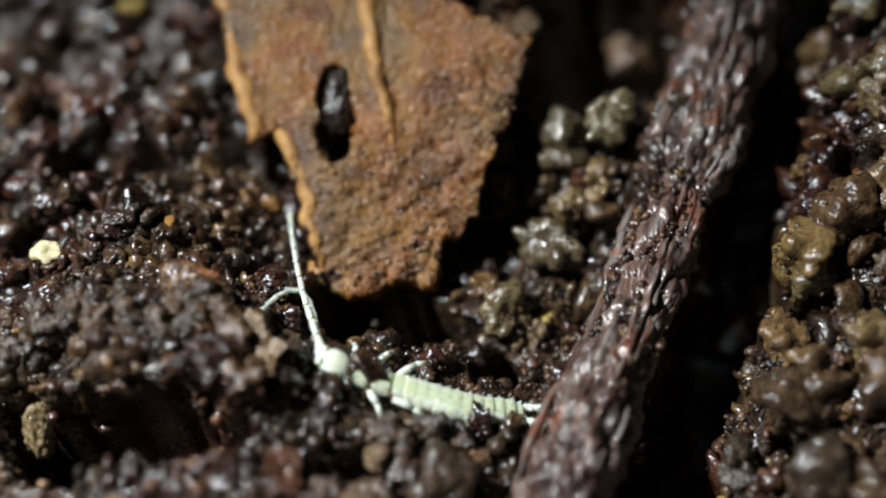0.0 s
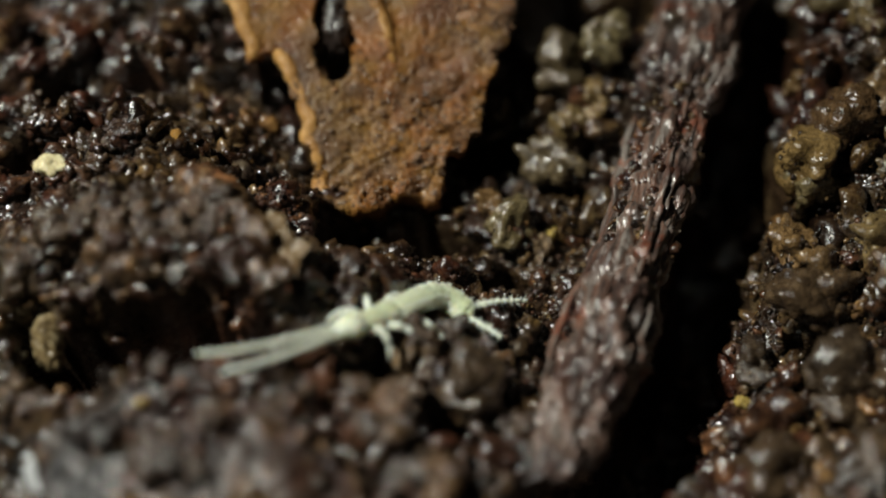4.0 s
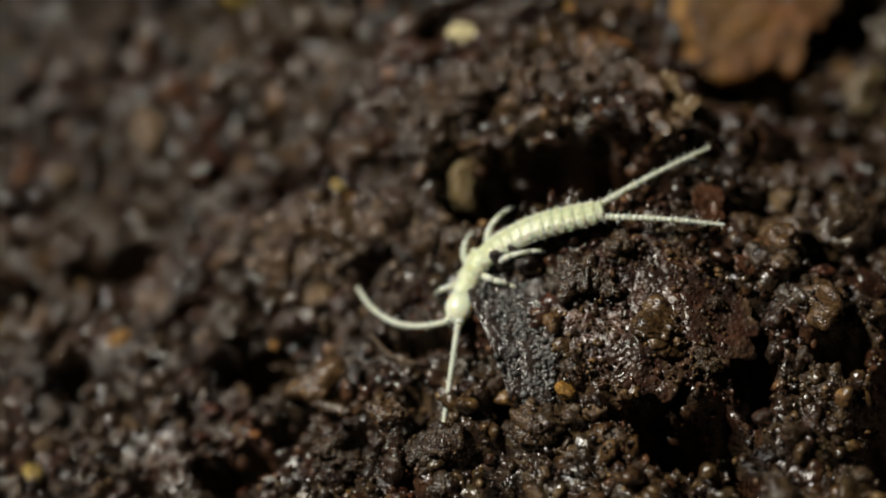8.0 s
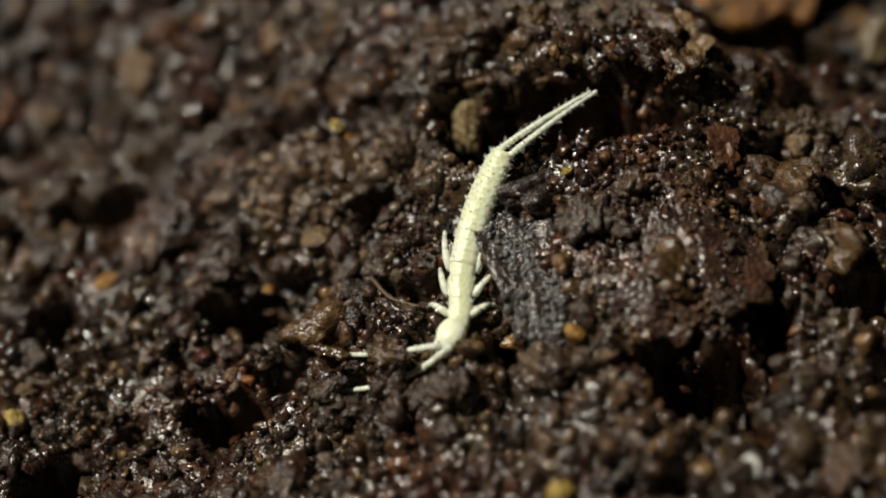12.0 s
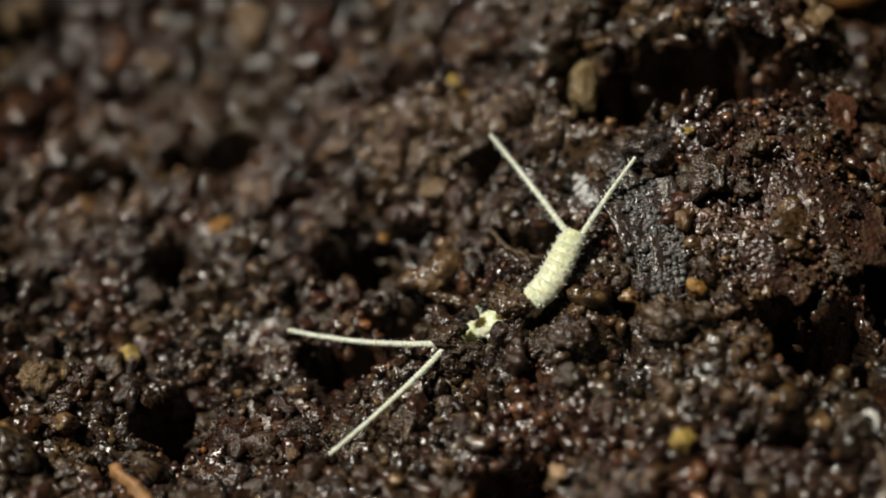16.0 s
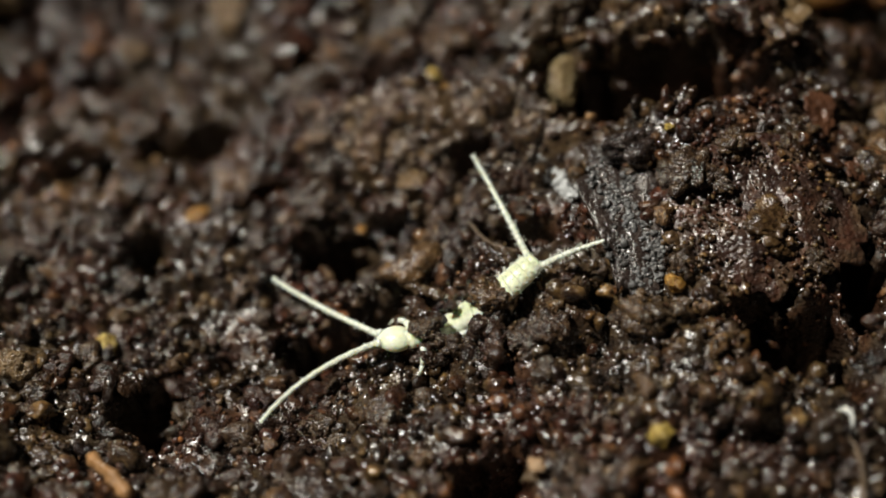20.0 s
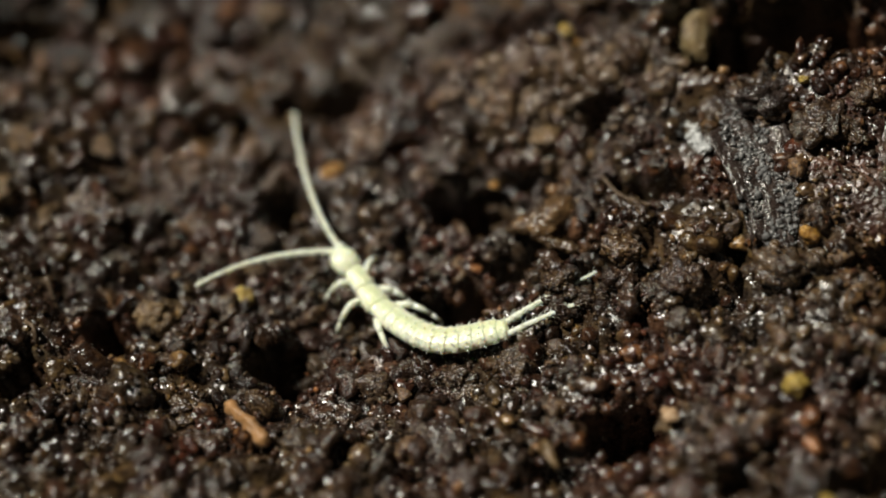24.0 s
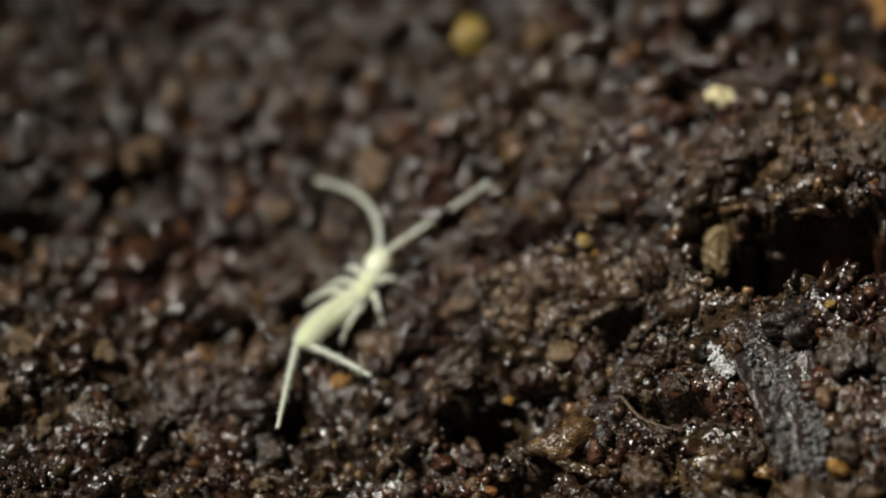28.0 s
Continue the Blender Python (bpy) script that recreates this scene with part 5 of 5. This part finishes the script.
FEELER_RIGHT_TIP = [(6.87, 11.72), (6.66, 9.88), (7.10, 9.48), (6.75, 7.04), (7.72, 5.58), (6.61, 5.08), (4.29, 2.48), (3.33, 2.78),
    (2.08, 4.76), (0.24, 3.21), (-1.11, 5.66), (-1.79, 2.18), (-0.85, 1.25), (-2.29, 2.21), (-0.43, -0.78), (-0.93, -2.37), (-1.02, -3.94),
    (-0.57, -4.93), (-0.54, -5.14), (-0.82, -4.25), (-2.20, -1.21), (-5.36, -2.00), (-5.02, -2.17), (-6.00, -3.33), (-6.77, -2.25),
    (-6.86, -2.89), (-7.44, -1.36), (-7.28, -2.80), (-7.80, -3.86), (-7.23, -4.63), (-7.77, -3.76), (-6.42, -3.19), (-5.46, 0.10),
    (-6.10, 1.02), (-7.29, -0.13), (-8.32, -1.85), (-8.26, -1.74), (-8.80, -2.38), (-8.99, 3.35), (-10.78, 4.31), (-11.05, 4.22),
    (-7.81, 4.26), (-8.27, 4.99), (-8.61, 4.73), (-9.02, 8.70), (-7.36, 8.15), (-7.60, 9.25), (-5.62, 8.24)]
FEELER_LEFT_MID = [(7.54, 8.45), (7.97, 6.92), (8.37, 7.03), (10.72, 4.80), (9.19, 3.77), (7.89, 4.92), (6.17, 2.23), (4.40, 2.08),
    (2.68, 1.72), (1.52, 2.21), (1.37, 1.90), (0.61, 0.29), (0.46, -0.48), (0.29, -1.00), (0.91, -1.96), (0.95, -3.02), (1.22, -3.22),
    (0.24, -3.96), (0.12, -4.39), (0.16, -3.87), (-0.94, -2.27), (-3.37, -2.64), (-3.25, -2.74), (-3.74, -3.45), (-4.27, -4.02),
    (-4.34, -4.71), (-4.63, -4.19), (-4.16, -5.01), (-4.29, -5.39), (-4.46, -5.96), (-5.52, -5.14), (-5.69, -4.11), (-5.68, -2.70),
    (-5.79, -2.02), (-6.14, -3.35), (-5.21, -4.66), (-5.91, -4.70), (-5.46, -5.38), (-9.85, -0.97), (-11.24, -1.00), (-12.54, -0.37),
    (-11.91, 2.91), (-11.10, 2.97), (-10.43, 4.36), (-10.64, 5.34), (-10.82, 6.36), (-10.56, 6.70), (-9.17, 8.15)]
FEELER_LEFT_TIP = [(6.67, 7.48), (7.16, 7.59), (7.60, 8.73), (10.71, 3.95), (8.82, 2.14), (6.57, 4.60), (4.96, 1.92), (2.78, 2.05),
    (1.01, 1.36), (-0.39, 2.46), (1.07, 0.83), (-0.07, -1.40), (0.21, -2.10), (0.01, -2.27), (0.78, -3.89), (0.83, -4.67), (1.64, -4.70),
    (0.72, -5.19), (-0.43, -5.22), (-0.29, -5.18), (-2.79, -2.12), (-4.83, -3.53), (-4.62, -2.91), (-4.92, -4.08), (-5.32, -5.27),
    (-4.95, -5.72), (-6.15, -5.46), (-4.12, -6.81), (-4.52, -6.98), (-4.82, -7.59), (-6.47, -6.36), (-6.83, -5.49), (-7.04, -3.54),
    (-7.39, -2.60), (-7.42, -4.52), (-5.58, -6.58), (-7.01, -5.98), (-6.16, -7.27), (-11.08, -1.01), (-12.91, -1.77), (-14.46, -0.50),
    (-13.15, 3.01), (-11.70, 2.86), (-10.80, 3.60), (-11.20, 5.31), (-11.76, 7.21), (-12.57, 7.16), (-10.74, 9.27)]
STEPS = [k * 0.5 for k in range(57)]


def between(rows, t):
    """The place on the soil at t, gliding between the known ones."""
    k = max(0, min(len(TIMES) - 2, int(np.searchsorted(TIMES, t, side="right")) - 1))
    t0, t1 = TIMES[k], TIMES[k + 1]
    u = (t - t0) / (t1 - t0)
    p = [np.array(rows[max(0, min(len(rows) - 1, k + d))]) for d in (-1, 0, 1, 2)]
    s = [TIMES[max(0, min(len(TIMES) - 1, k + d))] for d in (-1, 0, 1, 2)]
    m0 = (p[2] - p[0]) / max(s[2] - s[0], 0.5) * (t1 - t0)
    m1 = (p[3] - p[1]) / max(s[3] - s[1], 0.5) * (t1 - t0)
    return (2 * u ** 3 - 3 * u * u + 1) * p[1] + (u ** 3 - 2 * u * u + u) * m0 + (3 * u * u - 2 * u ** 3) * p[2] + (u ** 3 - u * u) * m1


def over_soil(rows, t, high):
    x, y = between(rows, t)
    if rows is HEAD:
        high -= 0.85 * math.exp(-((t - 14.0) / 0.8) ** 4)  # the head dips under the clods
    return np.array([x, y, float(tread(x, y)) + high])


def bristle(base, way, length, thick=0.015):
    """A fine stiff hair from base along way."""
    base, way = np.array(base, float), np.array(way, float)
    way = way / np.linalg.norm(way)
    return rod([base - way * 0.03, base + way * length * 0.5, base + way * length], [thick, thick * 0.75, thick * 0.25], 4)


def barrel(length, width, height, front=0.86, rear=1.0, sides=20, rings=15, hairs=0, waist=0.0):
    """A body ring along x, from its rear to its front width, arched above and flat below, with stiff hairs along its rear rim."""
    vs = []
    for k in range(rings):
        u = -1 + 2 * k / (rings - 1)
        r = rear + (front - rear) * (u + 1) / 2 - waist * (1 - u * u) * (u > 0)
        e = max(0.0, (abs(u) - 0.78) / 0.22)
        r *= max(0.03, (1 - e ** 3)) ** 0.5
        for j in range(sides):
            a = 2 * math.pi * j / sides
            c, d = math.cos(a), math.sin(a)
            vs.append((u * length / 2, r * width / 2 * math.copysign(abs(c) ** 0.85, c), r * height / 2 * (d if d > 0 else 0.7 * d)))
    fs = []
    for k in range(rings - 1):
        for j in range(sides):
            j2 = (j + 1) % sides
            fs += [(k * sides + j, (k + 1) * sides + j, (k + 1) * sides + j2), (k * sides + j, (k + 1) * sides + j2, k * sides + j2)]
    pieces = []
    for k in range(hairs):
        side = 1 if k % 2 else -1
        a = radians((8, 26, 50, 76)[(k // 2) % 4] + RNG.uniform(-6, 6))
        u = -0.55 + RNG.uniform(-0.12, 0.25)
        base = (u * length / 2, side * 0.47 * width * rear * math.cos(a), 0.47 * height * rear * math.sin(a))
        pieces.append(bristle(base, (-0.7, side * math.cos(a), math.sin(a)), RNG.uniform(0.08, 0.15)))
    return np.array(vs), np.array(fs), merged(pieces)


def skull(length, width, height, sides=28, rings=21):
    """The head along x: round behind, drawn in at the neck, blunter towards the mouth, with a fine furrow along its crown."""
    vs = []
    for k in range(rings):
        u = -1 + 2 * k / (rings - 1)
        r = max(0.02, 1 - abs(u) ** 2.3) ** 0.55 * (1 - 0.20 * max(0.0, u) ** 1.5 - 0.10 * max(0.0, -u) ** 3)
        for j in range(sides):
            a = 2 * math.pi * j / sides
            c, d = math.cos(a), math.sin(a)
            furrow = 1 - 0.05 * math.exp(-(c / 0.12) ** 2) * (d > 0) * (u < 0.5)
            vs.append((u * length / 2, r * width / 2 * c, furrow * r * height / 2 * (d if d > 0 else 0.8 * d)))
    fs = []
    for k in range(rings - 1):
        for j in range(sides):
            j2 = (j + 1) % sides
            fs += [(k * sides + j, (k + 1) * sides + j, (k + 1) * sides + j2), (k * sides + j, (k + 1) * sides + j2, k * sides + j2)]
    return np.array(vs), np.array(fs)


def beaded(length, r0, r1, beads, hairs=0, hair=0.1):
    """A stretch of feeler or tail along x: small rings on a string, with stiff hairs standing off it."""
    n = beads * 6 + 1
    u = np.linspace(0, 1, n)
    r = (r1 + (r0 - r1) * u) * (0.78 + 0.22 * np.abs(np.sin(u * beads * math.pi)))
    stem, pieces = rod(np.stack([(u - 0.5) * length, u * 0, u * 0], 1), r, 9), []
    for k in range(hairs):
        a, q = RNG.uniform(0, 2 * math.pi), RNG.uniform(0.04, 0.96)
        out = np.array([0.0, math.cos(a), math.sin(a)])
        pieces.append(bristle(np.array([(q - 0.5) * length, 0, 0]) + out * r1 * 0.9, out - np.array([0.55, 0, 0]), hair * RNG.uniform(0.7, 1.2), 0.012))
    return stem, merged(pieces)


RINGS = [("prothorax", 0.095, 0.64), ("mesothorax", 0.135, 0.73), ("metathorax", 0.15, 0.76)] + [
    ("abdomen_ring", 0.062, w) for w in (0.75, 0.77, 0.78, 0.79, 0.79, 0.78, 0.77, 0.75, 0.71, 0.64)]
BODY = 5.0
FEELER_PIECES, TAIL_PIECES = 10, 7


def build_animal():
    animal = tagged(new("soil_insect"), "pale cream two-tailed soil insect crawling over crumbs", "insect")
    parts = {"root": animal, "rings": [], "legs": [], "feelers": [[], []], "tails": [[], []]}
    parts["head"] = part("head", raw_mesh("head", *skull(1.0, 0.76, 0.54)), SHELL, animal, "smooth rounded cream head")
    for s in (1, -1):
        v, f = rod([(0, 0, 0), (0.12, 0.02 * s, -0.03), (0.20, -0.04 * s, -0.06)], [0.07, 0.05, 0.02], 8)
        part("palp", raw_mesh("palp", v, f), GLASSY, parts["head"], m=at(0.40, 0.13 * s, -0.12))
        v, f = rod([(0, 0, 0), (0.06, 0.01 * s, 0.01), (0.13, 0.02 * s, 0.01)], [0.115, 0.12, 0.085], 12)
        part("feeler_socket", raw_mesh("feeler_socket", v, f), SHELL, parts["head"], m=at(0.36, 0.15 * s, 0.05))
    for k, (name, share, wide) in enumerate(RINGS):
        if k < 3:
            v, f, hairs = barrel(share * BODY * (1.9, 1.6, 1.55)[k], wide, wide * 0.68, (0.84, 0.80, 0.84)[k], (1.0, 1.0, 1.0)[k], 24, 15, 6, (0.0, 0.06, 0.05)[k])
        else:
            v, f, hairs = barrel(share * BODY * (2.5 if k < 12 else 1.9), wide, wide * 0.70, 0.985 if k < 11 else 1.02, 1.0 if k < 12 else 0.92, 24, 15, 14 if k > 4 else 8)
        parts["rings"].append(part(name, raw_mesh(name, v, f), CREAM, animal))
        tagged(part("bristles", raw_mesh("bristles", *hairs), GLASSY, parts["rings"][-1]), kind="stuff")
    for k in range(3):
        for s in (1, -1):
            g = s * (0.68, 0.9, 1.15)[k]
            thigh = rod([(0, 0, 0), (0.03, g * 0.1, 0.03), (0.04, g * 0.26, 0.09), (0.04, g * 0.46, 0.12)], [0.11, 0.10, 0.105, 0.08], 10)
            leg = part("leg", raw_mesh("thigh", *thigh), GLASSY, animal)
            shin = rod([(0, 0, 0), (-0.02, g * 0.2, -0.10), (-0.04, g * 0.42, -0.24)], [0.08, 0.078, 0.062], 9)
            part("shin", raw_mesh("shin", *shin), GLASSY, leg, m=at(0.04, g * 0.46, 0.12))
            foot = merged([rod([(0, 0, 0), (-0.01, g * 0.12, -0.14), (0.0, g * 0.2, -0.27)], [0.06, 0.052, 0.036], 8),
                           bristle((0.0, g * 0.2, -0.27), (0.5, g * 0.6, -0.5), 0.07, 0.018), bristle((0.0, g * 0.2, -0.27), (-0.5, g * 0.6, -0.5), 0.07, 0.018)])
            part("foot", raw_mesh("foot", *foot), GLASSY, leg, m=at(0.0, g * 0.88, -0.12))
            parts["legs"].append((leg, k, s))
    for side in (0, 1):
        for k in range(FEELER_PIECES):
            q = k / FEELER_PIECES
            stem, hairs = beaded(0.50, 0.100 - 0.038 * q, 0.100 - 0.038 * (q + 1 / FEELER_PIECES), 5, 6, 0.07)
            parts["feelers"][side].append(part("feeler_piece", raw_mesh("feeler_piece", *stem), GLASSY, animal))
            tagged(part("bristles", raw_mesh("bristles", *hairs), GLASSY, parts["feelers"][side][-1]), kind="stuff")
        for k in range(TAIL_PIECES):
            q = k / TAIL_PIECES
            stem, hairs = beaded(0.58, 0.105 - 0.05 * q, 0.105 - 0.05 * (q + 1 / TAIL_PIECES), 4, 14, 0.12)
            parts["tails"][side].append(part("tail_piece", raw_mesh("tail_piece", *stem), GLASSY, animal))
            tagged(part("bristles", raw_mesh("bristles", *hairs), GLASSY, parts["tails"][side][-1]), kind="stuff")
    return parts


ANIMAL = build_animal()


def facing(p, forward):
    """The pose at p (millimetres) with x along forward and z as upright as it can be."""
    x = Vector(forward).normalized()
    y = Vector((0, 0, 1)).cross(x).normalized()
    z = x.cross(y)
    m = Matrix((x, y, z)).transposed().to_4x4()
    m.translation = Vector(p) * MM
    return m


def along(line, n):
    """n even pieces of a dense line: centres and directions."""
    d = np.concatenate([[0], np.cumsum(np.linalg.norm(np.diff(line, axis=0), axis=1))])
    out = []
    for k in range(n):
        s = [np.array([np.interp(d[-1] * (k + o) / n, d, line[:, c]) for c in range(3)]) for o in (0.0, 0.5, 1.0)]
        out.append((s[1], s[2] - s[0]))
    return out


def arc(base, mid, tip, n=24):
    ctrl = 2 * mid - (base + tip) / 2
    u = np.linspace(0, 1, n)[:, None]
    return (1 - u) ** 2 * base + 2 * u * (1 - u) * ctrl + u * u * tip


def stance(t):
    """Every part's pose in the world at t."""
    h, k, c, w, e = (over_soil(r, t, z) for r, z in ((HEAD, 0.7), (NECK, 0.6), (CHEST, 0.55), (WAIST, 0.55), (TAIL, 0.5)))
    poses = {"head": facing((h * 0.44 + k * 0.56), h - k), "rings": [], "legs": [], "feelers": [], "tails": []}
    line = smooth_line([h, k, c, w, e], 81)[20:]
    d = np.concatenate([[0], np.cumsum(np.linalg.norm(np.diff(line, axis=0), axis=1))])
    walked, at_share = np.linalg.norm(between(CHEST, t)) * 2.2, 0.0
    total = sum(r[1] for r in RINGS)
    tuck = 0.85 * float(np.interp(t, (8.5, 9.5, 11.5, 13.0), (0, 1, 1, 0)))
    for n, (name, share, wide) in enumerate(RINGS):
        s = [np.array([np.interp(d[-1] * (at_share + share * o) / total, d, line[:, q]) for q in range(3)]) for o in (-0.2, 0.5, 1.2)]
        at_share += share
        poses["rings"].append(facing(s[1], s[0] - s[2]))
        if n < 3:
            for side in (1, -1):
                swing = (24, -34, -62)[n] + 20 * math.sin(walked * 2 + t * 5 + n * 2.1 + (0 if side > 0 else math.pi))
                swing = swing * (1 - tuck) - (78 + 4 * n) * tuck
                poses["legs"].append(poses["rings"][-1] @ at(0, side * wide * 0.42, -0.05) @ pose(0, 0, 0, 0, 0, -side * swing))
    for side, mid, tip in ((1, FEELER_LEFT_MID, FEELER_LEFT_TIP), (-1, FEELER_RIGHT_MID, FEELER_RIGHT_TIP)):
        base = np.array((poses["head"] @ Vector((0.42 * MM, 0.12 * side * MM, 0.04 * MM)))[:]) / MM
        pieces = along(arc(base, over_soil(mid, t, 0.7), over_soil(tip, t, 0.5)), FEELER_PIECES)
        poses["feelers"].append([facing(p, -v) for p, v in pieces])
    for side, tip in ((1, TAIL_LEFT), (-1, TAIL_RIGHT)):
        base = np.array((poses["rings"][-1] @ Vector((-0.16 * MM, 0.19 * side * MM, 0)))[:]) / MM
        end = over_soil(tip, t, 0.95)
        mid = (base + end) / 2 + np.array([0, 0, 0.08])
        poses["tails"].append([facing(p, -v) for p, v in along(arc(base, mid, end), TAIL_PIECES)])
    return poses


def motions():
    """Keys the animal and, in its space, each of its moving parts."""
    stances = [(t, stance(t)) for t in STEPS]
    home = [(t, p["rings"][1]) for t, p in stances]
    walk(ANIMAL["root"], home)

    def key(ob, pick):
        walk(ob, [(t, base.inverted() @ pick(p)) for (t, p), (_, base) in zip(stances, home)])

    key(ANIMAL["head"], lambda p: p["head"])
    for n, ob in enumerate(ANIMAL["rings"]):
        key(ob, lambda p, n=n: p["rings"][n])
    for n, (ob, _, _) in enumerate(ANIMAL["legs"]):
        key(ob, lambda p, n=n: p["legs"][n])
    for name in ("feelers", "tails"):
        for side in (0, 1):
            for n, ob in enumerate(ANIMAL[name][side]):
                key(ob, lambda p, name=name, side=side, n=n: p[name][side][n])


motions()
